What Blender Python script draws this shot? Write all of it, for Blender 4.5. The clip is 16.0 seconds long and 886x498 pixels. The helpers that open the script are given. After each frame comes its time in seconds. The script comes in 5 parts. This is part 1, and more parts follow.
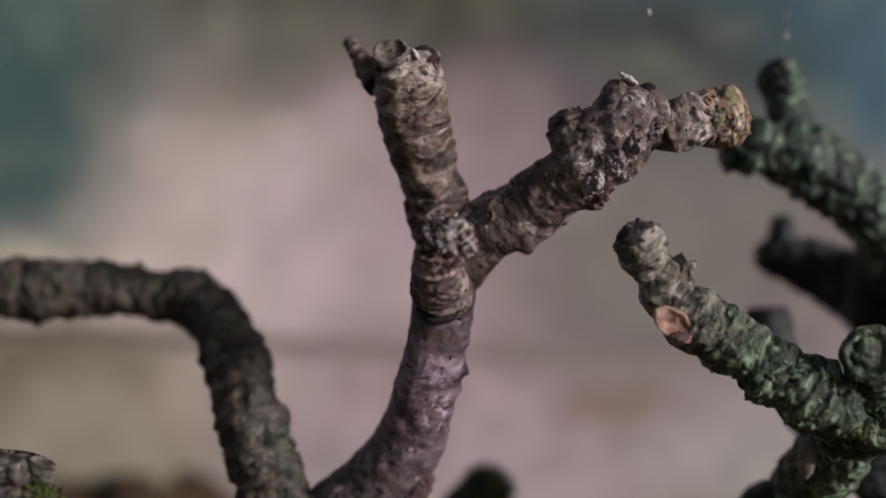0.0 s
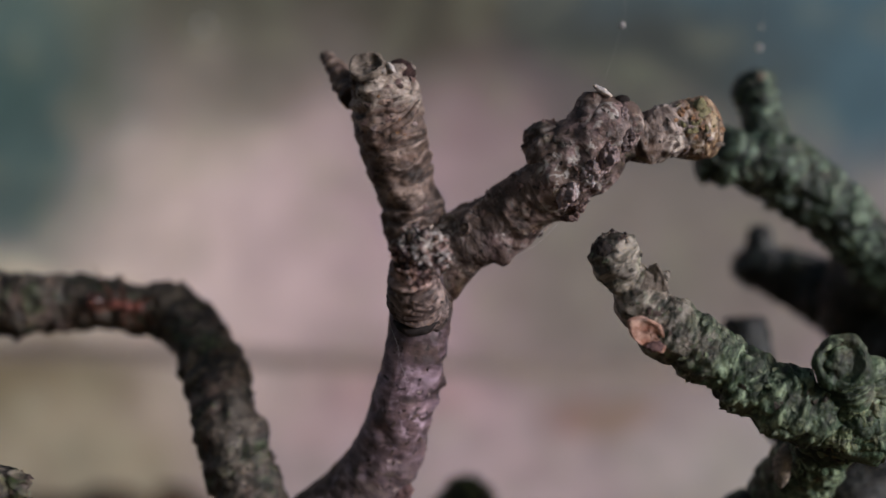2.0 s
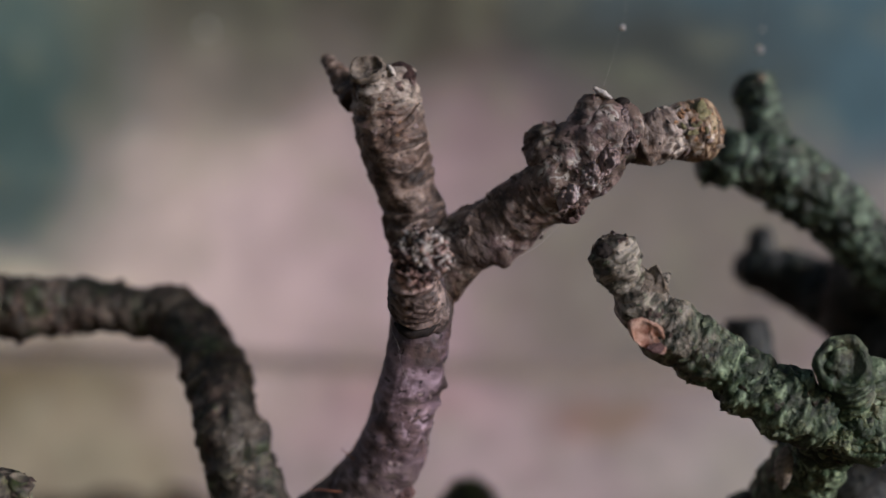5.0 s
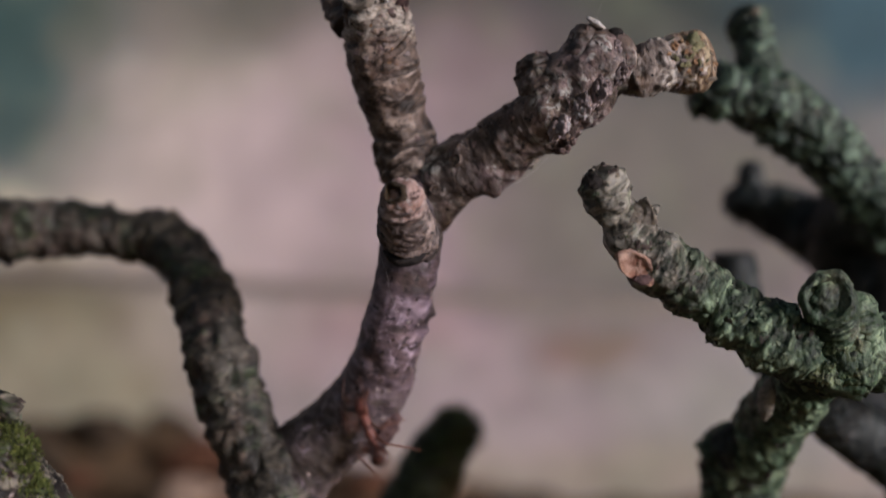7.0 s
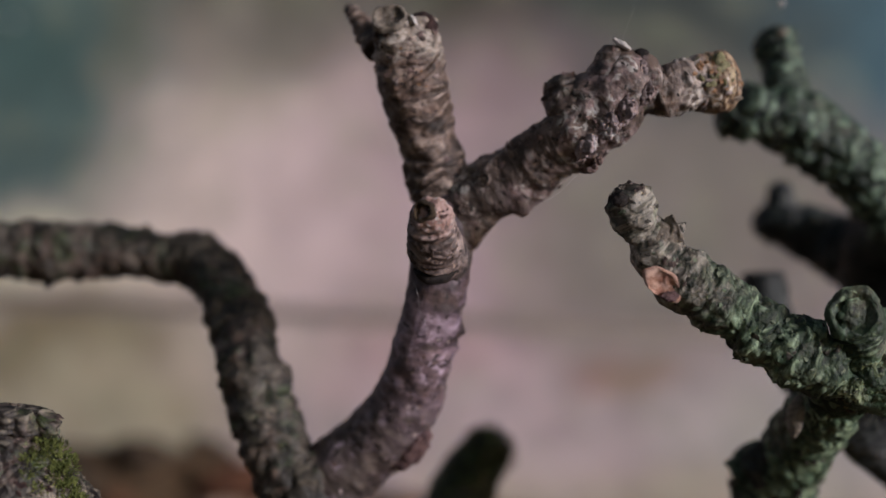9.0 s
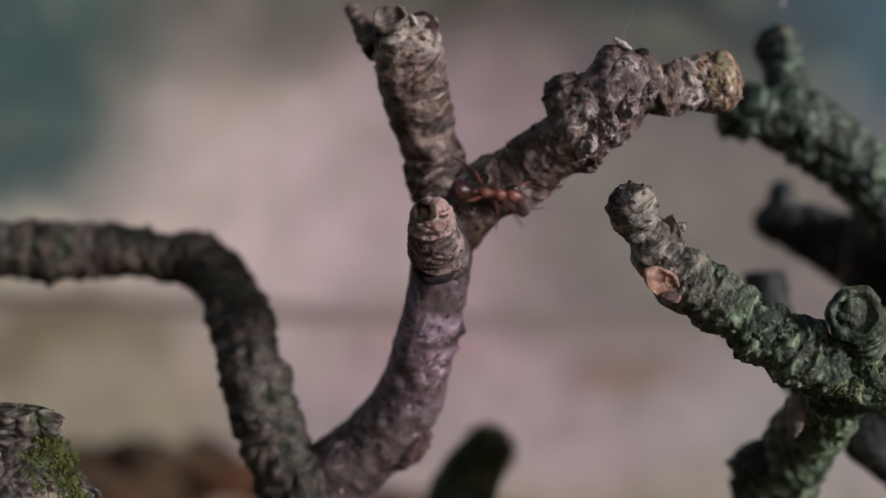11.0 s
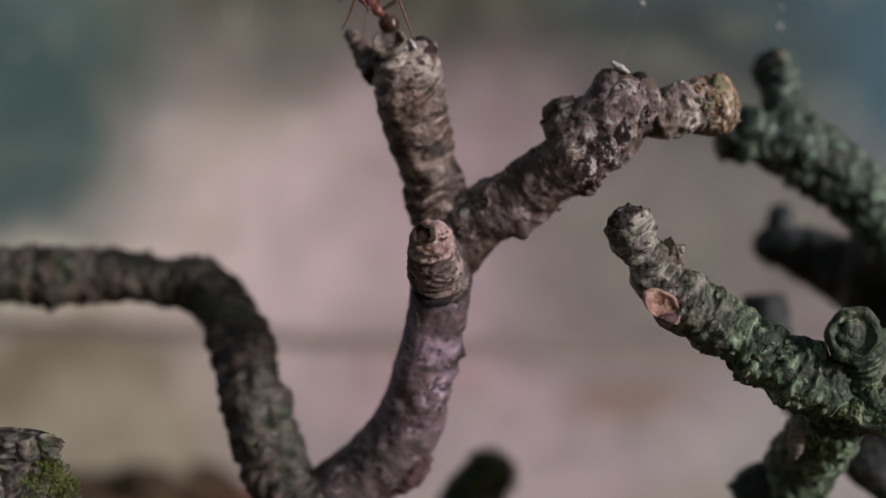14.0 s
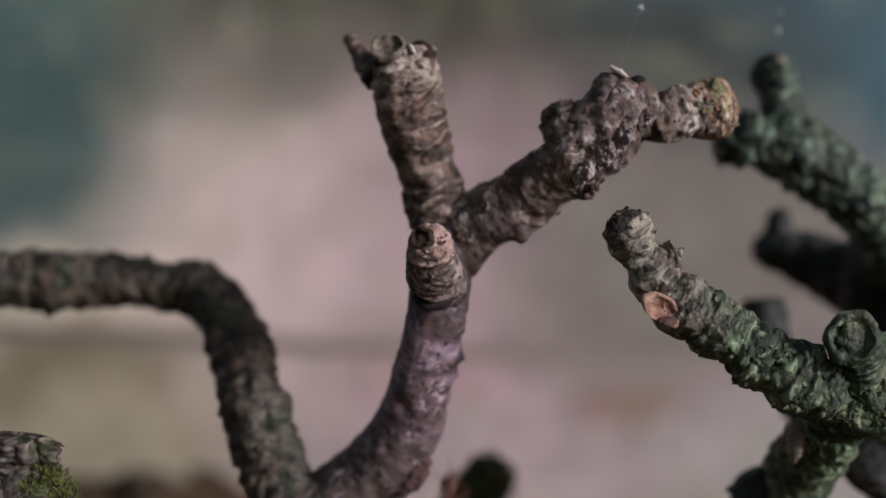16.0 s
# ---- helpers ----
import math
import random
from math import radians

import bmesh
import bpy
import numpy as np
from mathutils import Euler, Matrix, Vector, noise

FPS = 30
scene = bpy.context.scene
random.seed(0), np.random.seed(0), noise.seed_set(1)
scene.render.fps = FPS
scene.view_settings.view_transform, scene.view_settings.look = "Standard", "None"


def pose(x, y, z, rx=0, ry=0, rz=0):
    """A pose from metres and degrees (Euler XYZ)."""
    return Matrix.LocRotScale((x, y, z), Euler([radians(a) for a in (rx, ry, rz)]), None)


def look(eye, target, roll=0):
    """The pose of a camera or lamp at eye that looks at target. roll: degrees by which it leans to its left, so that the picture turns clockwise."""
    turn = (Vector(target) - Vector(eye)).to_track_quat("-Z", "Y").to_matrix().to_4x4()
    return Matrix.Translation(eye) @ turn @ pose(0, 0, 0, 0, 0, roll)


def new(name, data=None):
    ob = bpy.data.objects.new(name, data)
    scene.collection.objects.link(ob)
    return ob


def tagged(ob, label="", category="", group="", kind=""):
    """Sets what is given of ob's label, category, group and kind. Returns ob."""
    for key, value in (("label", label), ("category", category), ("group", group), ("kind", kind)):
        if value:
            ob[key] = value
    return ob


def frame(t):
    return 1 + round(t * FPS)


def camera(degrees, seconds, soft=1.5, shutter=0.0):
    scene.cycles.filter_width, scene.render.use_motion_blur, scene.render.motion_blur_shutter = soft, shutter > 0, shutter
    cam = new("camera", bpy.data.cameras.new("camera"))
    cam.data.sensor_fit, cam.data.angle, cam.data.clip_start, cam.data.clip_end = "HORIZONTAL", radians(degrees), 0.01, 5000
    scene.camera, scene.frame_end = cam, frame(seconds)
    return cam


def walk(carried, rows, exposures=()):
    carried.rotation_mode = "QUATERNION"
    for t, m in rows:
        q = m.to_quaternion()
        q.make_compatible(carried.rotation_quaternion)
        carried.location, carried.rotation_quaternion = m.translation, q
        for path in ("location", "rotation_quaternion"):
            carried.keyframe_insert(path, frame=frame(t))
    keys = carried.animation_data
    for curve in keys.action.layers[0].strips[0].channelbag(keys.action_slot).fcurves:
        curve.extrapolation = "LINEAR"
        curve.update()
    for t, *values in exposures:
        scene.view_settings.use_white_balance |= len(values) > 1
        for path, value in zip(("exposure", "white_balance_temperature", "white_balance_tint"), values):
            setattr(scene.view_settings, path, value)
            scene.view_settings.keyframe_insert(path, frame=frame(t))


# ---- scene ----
# ---- camera ----
cam = camera(38.1, 16.0, soft=1.5, shutter=0.5)
cam.data.dof.use_dof = True
cam.data.dof.focus_distance = 0.0998
cam.data.dof.aperture_fstop = 13.2
PATH = [
    (0.0, pose(-0.00210, 0.00280, 0.00117, 90.045, -0.093, -1.100)),
    (0.5, pose(-0.00174, 0.00284, 0.00120, 89.921, -0.053, -0.928)),
    (1.0, pose(-0.00170, 0.00280, 0.00133, 89.865, -0.093, -1.131)),
    (1.5, pose(-0.00108, 0.00214, 0.00079, 90.689, 0.166, -1.595)),
    (2.0, pose(-0.00120, 0.00217, 0.00112, 90.602, 0.244, -1.640)),
    (2.5, pose(-0.00098, 0.00199, 0.00100, 90.664, 0.273, -1.466)),
    (3.0, pose(-0.00105, 0.00212, 0.00112, 90.630, 0.277, -1.461)),
    (3.5, pose(-0.00110, 0.00203, 0.00102, 90.719, 0.310, -1.453)),
    (4.0, pose(-0.00096, 0.00207, 0.00105, 90.738, 0.386, -1.448)),
    (6.3, pose(-0.00088, 0.00181, 0.00099, 90.758, 0.289, -1.408)),
    (6.5, pose(-0.00076, 0.00189, 0.00069, 90.311, 0.048, -1.359)),
    (7.0, pose(-0.00101, 0.00185, 0.00100, 87.593, -0.528, -1.946)),
    (7.5, pose(-0.00081, 0.00107, 0.00064, 86.651, -0.873, -1.077)),
    (8.0, pose(-0.00067, 0.00059, 0.00031, 87.595, -0.540, -0.760)),
    (8.5, pose(-0.00049, 0.00030, 0.00008, 88.946, -0.292, -0.373)),
    (11.0, pose(-0.00026, 0.00025, 0.00024, 88.849, -0.252, -0.193)),
    (11.5, pose(-0.00016, 0.00024, 0.00005, 89.270, -0.161, -0.179)),
    (12.0, pose(-0.00016, 0.00009, 0.00005, 89.582, -0.077, -0.064)),
    (12.5, pose(-0.00020, 0.00007, -0.00007, 89.898, -0.039, -0.050)),
    (13.0, pose(0.00000, 0.00000, 0.00000, 90.000, -0.000, 0.000)),
    (13.5, pose(-0.00025, -0.00006, 0.00001, 89.927, -0.069, -0.107)),
    (14.0, pose(-0.00010, -0.00005, -0.00011, 90.076, -0.039, -0.125)),
    (14.5, pose(-0.00005, -0.00005, 0.00010, 90.049, -0.005, -0.036)),
    (15.0, pose(-0.00016, 0.00005, 0.00000, 90.016, -0.018, -0.059)),
    (15.5, pose(-0.00003, -0.00015, -0.00017, 90.095, -0.067, 0.077)),
    (16.0, pose(-0.00001, -0.00016, -0.00037, 90.386, -0.010, -0.126)),
]
walk(cam, PATH, exposures=[(0.0, 0.0, 6500, 10), (16.0, 0.0, 6500, 10)])

# ---- light: soft overcast daylight ----
world = bpy.data.worlds.new("overcast_sky")
scene.world = world
world.use_nodes = True
wn = world.node_tree
sky = wn.nodes.new("ShaderNodeTexSky")
sky.sky_type, sky.sun_disc = "NISHITA", False
sky.sun_elevation, sky.sun_rotation = radians(12), radians(125)
sky.air_density, sky.dust_density = 1.0, 4.0
wn.links.new(sky.outputs[0], wn.nodes["Background"].inputs[0])
wn.nodes["Background"].inputs[1].default_value = 0.056
sun = new("sun", bpy.data.lights.new("sun", "SUN"))
sun.data.energy, sun.data.angle, sun.data.color = 2.62, radians(14), (0.955, 0.945, 1.09)
sun.matrix_world = look((0.92, -0.54, 0.23), (0, 0.1, 0))

# ---- materials ----
MM = 0.001


class Nodes:
    """A material and short calls to add nodes to it."""

    def __init__(self, name, roughness=0.8):
        self.mat = bpy.data.materials.new(name)
        self.mat.use_nodes = True
        self.tree = self.mat.node_tree
        self.bsdf = self.tree.nodes["Principled BSDF"]
        self.bsdf.inputs["Roughness"].default_value = roughness
        self.bsdf.inputs["Specular IOR Level"].default_value = 0.3
        coords = self.add("ShaderNodeTexCoord")
        scale = self.add("ShaderNodeMapping")
        scale.inputs["Scale"].default_value = (1000, 1000, 1000)
        self.link(coords.outputs["Object"], scale.inputs["Vector"])
        self.co = scale.outputs["Vector"]  # millimetres

    def add(self, kind):
        return self.tree.nodes.new(kind)

    def link(self, a, b):
        self.tree.links.new(a, b)

    def noise(self, scale, detail=6.0, rough=0.6, distort=0.0, vector=None):
        n = self.add("ShaderNodeTexNoise")
        n.inputs["Scale"].default_value, n.inputs["Detail"].default_value = scale, detail
        n.inputs["Roughness"].default_value, n.inputs["Distortion"].default_value = rough, distort
        self.link(vector or self.co, n.inputs["Vector"])
        return n.outputs["Fac"]

    def ramp(self, fac, stops):
        r = self.add("ShaderNodeValToRGB")
        ramp = r.color_ramp
        while len(ramp.elements) < len(stops):
            ramp.elements.new(0.5)
        for e, (at, col) in zip(ramp.elements, stops):
            e.position = at
            e.color = (*col, 1) if isinstance(col, tuple) else (col, col, col, 1)
        self.link(fac, r.inputs["Fac"])
        return r.outputs["Color"]

    def mix(self, fac, a, b, blend="MIX"):
        m = self.add("ShaderNodeMix")
        m.data_type, m.blend_type = "RGBA", blend
        for slot, value in ((0, fac), (6, a), (7, b)):
            if isinstance(value, bpy.types.NodeSocket):
                self.link(value, m.inputs[slot])
            else:
                m.inputs[slot].default_value = value if slot == 0 else (*value, 1)
        return m.outputs[2]

    def math(self, op, a, b):
        m = self.add("ShaderNodeMath")
        m.operation = op
        for slot, value in enumerate((a, b)):
            if isinstance(value, bpy.types.NodeSocket):
                self.link(value, m.inputs[slot])
            else:
                m.inputs[slot].default_value = value
        return m.outputs[0]

    def bump(self, height, distance, strength=1.0, under=None):
        b = self.add("ShaderNodeBump")
        b.inputs["Strength"].default_value, b.inputs["Distance"].default_value = strength, distance
        self.link(height, b.inputs["Height"])
        if under:
            self.link(under, b.inputs["Normal"])
        return b.outputs["Normal"]

    def done(self, colour, normal=None):
        self.link(colour, self.bsdf.inputs["Base Color"])
        if normal:
            self.link(normal, self.bsdf.inputs["Normal"])
        return self.mat


def bark(name, dark, mid, pale, green=(0.06, 0.08, 0.04), moss=0.0, flakes=0.3, ridge_light=0.6, tint=(0.16, 0.1, 0.08), tinted=0.3, dry=None, patches=(), relief=0.0003, base=None, cracks=0.7, dry_tones=((0.1, 0.078, 0.062), (0.28, 0.24, 0.2), (0.52, 0.465, 0.4))):
    """Wrinkled twig bark: mottled ground colour, wear on the proud plates that also carries crevice shading, pale
    curling film with lit spots put in, rusty and algae patches.
    dry: from where along the limb (0 to 1) the bark is dry and tan."""
    n = Nodes(name, 0.55)
    dark, pale = tuple(c * 0.75 for c in dark), tuple(c * 1.2 for c in pale)
    n.bsdf.inputs["Specular IOR Level"].default_value = 0.45
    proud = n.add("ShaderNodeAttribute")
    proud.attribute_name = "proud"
    place = n.add("ShaderNodeAttribute")
    place.attribute_name = "bark_co"
    stretch = n.add("ShaderNodeMapping")
    stretch.inputs["Scale"].default_value = (1.7, 0.75, 0.75)
    n.link(place.outputs["Vector"], stretch.inputs["Vector"])
    round_it = stretch.outputs["Vector"]  # finer along the limb than round it
    bright = tuple(min(0.7, c * 1.6) for c in pale)
    deep = tuple(c * 0.35 for c in dark)
    col = n.ramp(n.noise(0.34, 5, 0.55, 0.7, round_it), [(0.37, dark), (0.47, mid), (0.54, mid), (0.66, pale)])
    wide = n.ramp(n.noise(0.16, 3, 0.5), [(0.44, 0.0), (0.6, 0.75)])
    col = n.mix(wide, col, dark)
    patch = n.math("MULTIPLY", n.ramp(n.noise(0.3, 4, 0.5), [(0.5, 0.0), (0.6, 1.0)]), tinted)
    col = n.mix(patch, col, n.ramp(n.noise(1.0, 4, 0.55, 0.4, round_it), [(0.38, tuple(c * 0.35 for c in tint)), (0.62, tuple(min(0.6, c * 1.9) for c in tint))]))
    # Ridges paled as wear that also puts crevice shading into the colour.
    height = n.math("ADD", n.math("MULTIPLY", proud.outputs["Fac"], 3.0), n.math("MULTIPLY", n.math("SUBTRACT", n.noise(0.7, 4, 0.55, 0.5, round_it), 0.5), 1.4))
    col = n.mix(n.math("MULTIPLY", n.ramp(height, [(0.05, 0.0), (0.45, 1.0)]), ridge_light), col, n.ramp(n.noise(0.9, 4, 0.55, 1.0, round_it), [(0.42, mid), (0.53, pale), (0.62, bright)]))
    if moss:
        m = n.math("MULTIPLY", n.ramp(n.noise(0.28, 6, 0.6), [(0.62 - 0.25 * moss, 0.0), (0.68 - 0.2 * moss, 1.0)]), 0.8)
        col = n.mix(m, col, n.ramp(n.noise(0.8, 5, 0.55, 0.8, round_it), [(0.38, tuple(c * 0.25 for c in green)), (0.52, green), (0.68, tuple(c * 2.6 for c in green))]))
    if dry:
        along = n.add("ShaderNodeAttribute")
        along.attribute_name = "along"
        edge = n.math("ADD", along.outputs["Fac"], n.math("MULTIPLY", n.math("SUBTRACT", n.noise(0.5, 6), 0.5), 0.35))
        col = n.mix(n.math("MULTIPLY", n.ramp(edge, [(dry - 0.06, 0.0), (dry + 0.06, 1.0)]), 0.8), col, n.ramp(n.noise(0.75, 5, 0.6, 1.0, round_it), [(at, tone) for at, tone in zip((0.4, 0.48, 0.6), dry_tones)]))
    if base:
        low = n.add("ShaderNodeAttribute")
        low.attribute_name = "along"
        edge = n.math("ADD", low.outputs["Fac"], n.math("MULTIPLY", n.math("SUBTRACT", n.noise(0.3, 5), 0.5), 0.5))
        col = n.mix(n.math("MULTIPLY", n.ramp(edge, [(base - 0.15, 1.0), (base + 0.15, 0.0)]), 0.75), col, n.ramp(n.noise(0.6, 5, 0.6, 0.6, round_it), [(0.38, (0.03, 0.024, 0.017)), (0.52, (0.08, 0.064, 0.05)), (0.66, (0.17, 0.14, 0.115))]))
    where = n.noise(0.22, 3, 0.5)
    # Film thickened at given spots; some put lit bark sides into the colour.
    for x, y, z, reach in patches:
        spot = n.add("ShaderNodeVectorMath")
        spot.operation = "DISTANCE"
        n.link(n.co, spot.inputs[0])
        spot.inputs[1].default_value = (x, y, z)
        near = n.ramp(n.math("DIVIDE", spot.outputs["Value"], reach), [(0.3, 0.28), (1.0, 0.0)])
        where = n.math("ADD", where, near)
    bend = n.add("ShaderNodeTexNoise")
    bend.inputs["Scale"].default_value, bend.inputs["Detail"].default_value = 0.9, 4
    n.link(round_it, bend.inputs["Vector"])
    bent = n.add("ShaderNodeVectorMath")
    bent.operation = "MULTIPLY_ADD"
    n.link(bend.outputs["Color"], bent.inputs[0])
    bent.inputs[1].default_value = (1.6, 1.6, 1.6)
    n.link(round_it, bent.inputs[2])
    cells = n.add("ShaderNodeTexVoronoi")
    cells.inputs["Scale"].default_value = 0.8
    n.link(bent.outputs[0], cells.inputs["Vector"])
    col = n.mix(1.0, col, n.ramp(cells.outputs["Color"], [(0.25, 0.82), (0.75, 1.15)]), "MULTIPLY")
    split = n.add("ShaderNodeTexVoronoi")
    split.feature = "DISTANCE_TO_EDGE"
    split.inputs["Scale"].default_value = 0.8
    n.link(bent.outputs[0], split.inputs["Vector"])
    curl = n.ramp(n.noise(0.8, 4, 0.55, 1.6), [(0.52, 0.0), (0.6, 1.0)])
    film = n.math("MULTIPLY", n.ramp(where, [(0.5, 0.0), (0.64, 1.0)]), curl)
    col = n.mix(n.math("MULTIPLY", film, flakes), col, bright)
    blots = n.ramp(n.noise(0.5, 4, 0.55, 0.8), [(0.54, 0.0), (0.64, 0.7)])
    col = n.mix(blots, col, dark)
    pits = n.ramp(n.noise(1.5, 3, 0.5, 0.4), [(0.62, 0.0), (0.67, 0.9)])
    col = n.mix(pits, col, deep)
    across = n.add("ShaderNodeMapping")
    across.inputs["Scale"].default_value = (1.1, 0.3, 0.3)
    n.link(place.outputs["Vector"], across.inputs["Vector"])
    crack = n.math("MULTIPLY", n.ramp(n.noise(1.0, 3, 0.5, 0.5, across.outputs["Vector"]), [(0.58, 0.0), (0.64, 1.0)]), cracks)
    col = n.mix(crack, col, tuple(c * 0.7 for c in dark))
    normal = n.bump(n.noise(4.0, 4, 0.55), 0.00004, 0.5, n.bump(n.noise(1.1, 5, 0.6, 0.2), relief, 1.0, n.bump(n.ramp(split.outputs["Distance"], [(0.0, 0.0), (0.22, 1.0)]), relief * 0.12, 1.0)))
    return n.done(col, normal)


BARK = bark("grey_brown_bark", (0.046, 0.03, 0.022), (0.166, 0.113, 0.088), (0.37, 0.285, 0.24), flakes=0.4)
BARK_DRY = bark("grey_brown_bark_with_dry_end", (0.046, 0.03, 0.022), (0.166, 0.113, 0.088), (0.37, 0.285, 0.24), flakes=0.4, dry=0.84)
# The patch puts the stem's right-hand highlight into the bark colour.
BARK_MAUVE = bark("smooth_mauve_bark", (0.075, 0.051, 0.052), (0.2, 0.138, 0.165), (0.38, 0.285, 0.34), flakes=0.6, ridge_light=0.4, patches=[(0.4, 106.0, -12.1, 3.27)], relief=0.00009, base=0.42, cracks=0.25)
# Patches add the lit lower-right side to the pale film's colour.
BARK_CRUST = bark("flaking_bark", (0.046, 0.031, 0.024), (0.175, 0.124, 0.1), (0.46, 0.36, 0.33), moss=0.12, flakes=0.55, green=(0.06, 0.06, 0.038), tint=(0.21, 0.145, 0.145), tinted=0.5, patches=[(12.5, 102.0, 7.5, 4.04), (15.8, 102.0, 11.3, 3.14)], relief=0.0002)
BARK_TIP = bark("grey_bark_with_ochre_end", (0.04, 0.03, 0.024), (0.14, 0.105, 0.088), (0.4, 0.33, 0.29), moss=0.15, green=(0.08, 0.085, 0.045), flakes=0.9, tint=(0.2, 0.1, 0.05), tinted=0.5, dry=0.56, dry_tones=((0.14, 0.07, 0.035), (0.36, 0.23, 0.13), (0.6, 0.48, 0.3)))
BARK_PALE = bark("pale_crumbly_crust", (0.1, 0.072, 0.07), (0.31, 0.24, 0.235), (0.55, 0.45, 0.45), flakes=0.8, ridge_light=0.7, tinted=0.15, cracks=0.15, relief=0.00025)
BARK_SPUR = bark("ringed_spur_bark", (0.036, 0.025, 0.022), (0.1, 0.07, 0.06), (0.3, 0.23, 0.205), flakes=0.35, ridge_light=0.35, cracks=0.2, dry=0.84, dry_tones=((0.12, 0.07, 0.058), (0.34, 0.23, 0.2), (0.58, 0.44, 0.4)))
# Patches put the elbow's lit right side into the colour.
BARK_OLIVE = bark("olive_grey_bark", (0.026, 0.022, 0.016), (0.08, 0.067, 0.052), (0.155, 0.133, 0.104), moss=0.4, flakes=0.2, ridge_light=0.28, green=(0.034, 0.048, 0.022), patches=[(-25.0, 124.0, -3.0, 6.0), (-17.5, 115.0, -9.5, 7.0)])
BARK_GREEN = bark("algae_covered_bark", (0.016, 0.03, 0.014), (0.052, 0.09, 0.045), (0.26, 0.34, 0.215), green=(0.045, 0.078, 0.042), moss=0.4, flakes=0.55, tint=(0.12, 0.09, 0.06))
BARK_DRY_TIP = bark("algae_covered_bark_with_dry_end", (0.016, 0.03, 0.014), (0.052, 0.09, 0.045), (0.26, 0.34, 0.215), green=(0.045, 0.078, 0.042), moss=0.4, flakes=0.4, tint=(0.12, 0.09, 0.06), dry=0.8, patches=[(26.2, 98.0, -9.0, 3.02)], relief=0.00045)
BARK_CRUMB = bark("crumbly_green_crust", (0.03, 0.045, 0.02), (0.12, 0.16, 0.08), (0.32, 0.37, 0.22), green=(0.06, 0.085, 0.035), moss=0.2, flakes=0.7, ridge_light=0.7, cracks=0.1, relief=0.0004)
BARK_FAR = bark("damp_algae_bark", (0.01, 0.018, 0.013), (0.035, 0.06, 0.04), (0.2, 0.285, 0.2), green=(0.036, 0.064, 0.038), moss=0.4, flakes=0.4, tint=(0.09, 0.08, 0.05))
# Near-black tones put the trunk's shade into the bark colour.
BARK_DARK = bark("shade_darkened_bark", (0.014, 0.017, 0.017), (0.034, 0.041, 0.04), (0.08, 0.09, 0.086), green=(0.025, 0.036, 0.026), moss=0.4, flakes=0.1, tinted=0.1)
BARK_MOSSY = bark("mossy_bark", (0.018, 0.013, 0.012), (0.055, 0.045, 0.037), (0.22, 0.195, 0.15), green=(0.045, 0.07, 0.018), moss=0.35, flakes=0.6)
BARK_STUB = bark("moss_covered_bark", (0.012, 0.017, 0.007), (0.03, 0.038, 0.016), (0.07, 0.08, 0.036), green=(0.024, 0.04, 0.011), moss=0.9, flakes=0.1)


def plain(name, dark, light, scale=1.0, roughness=0.7, relief=0.0001, specular=0.3):
    n = Nodes(name, roughness)
    n.bsdf.inputs["Specular IOR Level"].default_value = specular
    col = n.ramp(n.noise(scale, 7, 0.65), [(0.32, dark), (0.7, light)])
    return n.done(col, n.bump(n.noise(scale * 4, 6, 0.7), relief, 0.8))


BUD = plain("pinkish_bud_scale", (0.24, 0.12, 0.095), (0.8, 0.58, 0.52), 0.9, 0.7, 0.0003)
SCAR = plain("bare_pink_wood", (0.36, 0.13, 0.075), (0.92, 0.66, 0.53), 1.4, 0.5, 0.0004)
OLD_SCAR = plain("grey_old_scar", (0.08, 0.065, 0.05), (0.4, 0.34, 0.28), 1.6, 0.7, 0.0002)
DARK_FLAKE = plain("dark_bark_flake", (0.035, 0.024, 0.02), (0.12, 0.084, 0.074), 1.5)
PALE_FLAKE = plain("pale_bark_flake", (0.14, 0.1, 0.092), (0.48, 0.39, 0.37), 1.2)
GREY_FLAKE = plain("grey_brown_bark_flake", (0.09, 0.058, 0.051), (0.25, 0.172, 0.158), 1.2)
GREEN_FLAKE = plain("grey_green_bark_flake", (0.045, 0.062, 0.04), (0.27, 0.31, 0.21), 1.0)
OLIVE_FLAKE = plain("olive_bark_flake", (0.025, 0.022, 0.016), (0.12, 0.105, 0.085), 1.2)
CUT_WOOD = plain("weathered_cut_wood", (0.11, 0.09, 0.07), (0.36, 0.31, 0.25), 2.5)
# Near-black for hollows and gaps: their shade is put into the colour.
HOLLOW = plain("dark_hollow_and_shade", (0.008, 0.006, 0.005), (0.03, 0.022, 0.02), 2.0)
WHITE_FLAKE = plain("white_peeled_film", (0.42, 0.37, 0.34), (0.8, 0.76, 0.72), 3.0)
CUP = plain("dark_red_cup", (0.012, 0.007, 0.006), (0.11, 0.06, 0.055), 1.0, 0.7, 0.0005)
REDDISH = plain("reddish_bark_flap", (0.05, 0.028, 0.027), (0.22, 0.13, 0.125), 1.0, 0.7, 0.0003)
MOSS = plain("green_moss", (0.05, 0.065, 0.012), (0.22, 0.25, 0.075), 1.2)
MOSS_DARK = plain("dark_green_moss", (0.014, 0.024, 0.006), (0.075, 0.11, 0.026), 1.2)
LOBE = plain("grey_green_lichen_lobe", (0.08, 0.115, 0.065), (0.3, 0.37, 0.24), 0.8)
LICHEN = plain("yellow_green_lichen", (0.1, 0.1, 0.045), (0.33, 0.3, 0.17), 1.5)
OCHRE = plain("ochre_crust", (0.12, 0.055, 0.025), (0.42, 0.25, 0.14), 1.6)
SILK = plain("pale_silk", (0.45, 0.43, 0.42), (0.6, 0.58, 0.56), 3.0, 0.4)
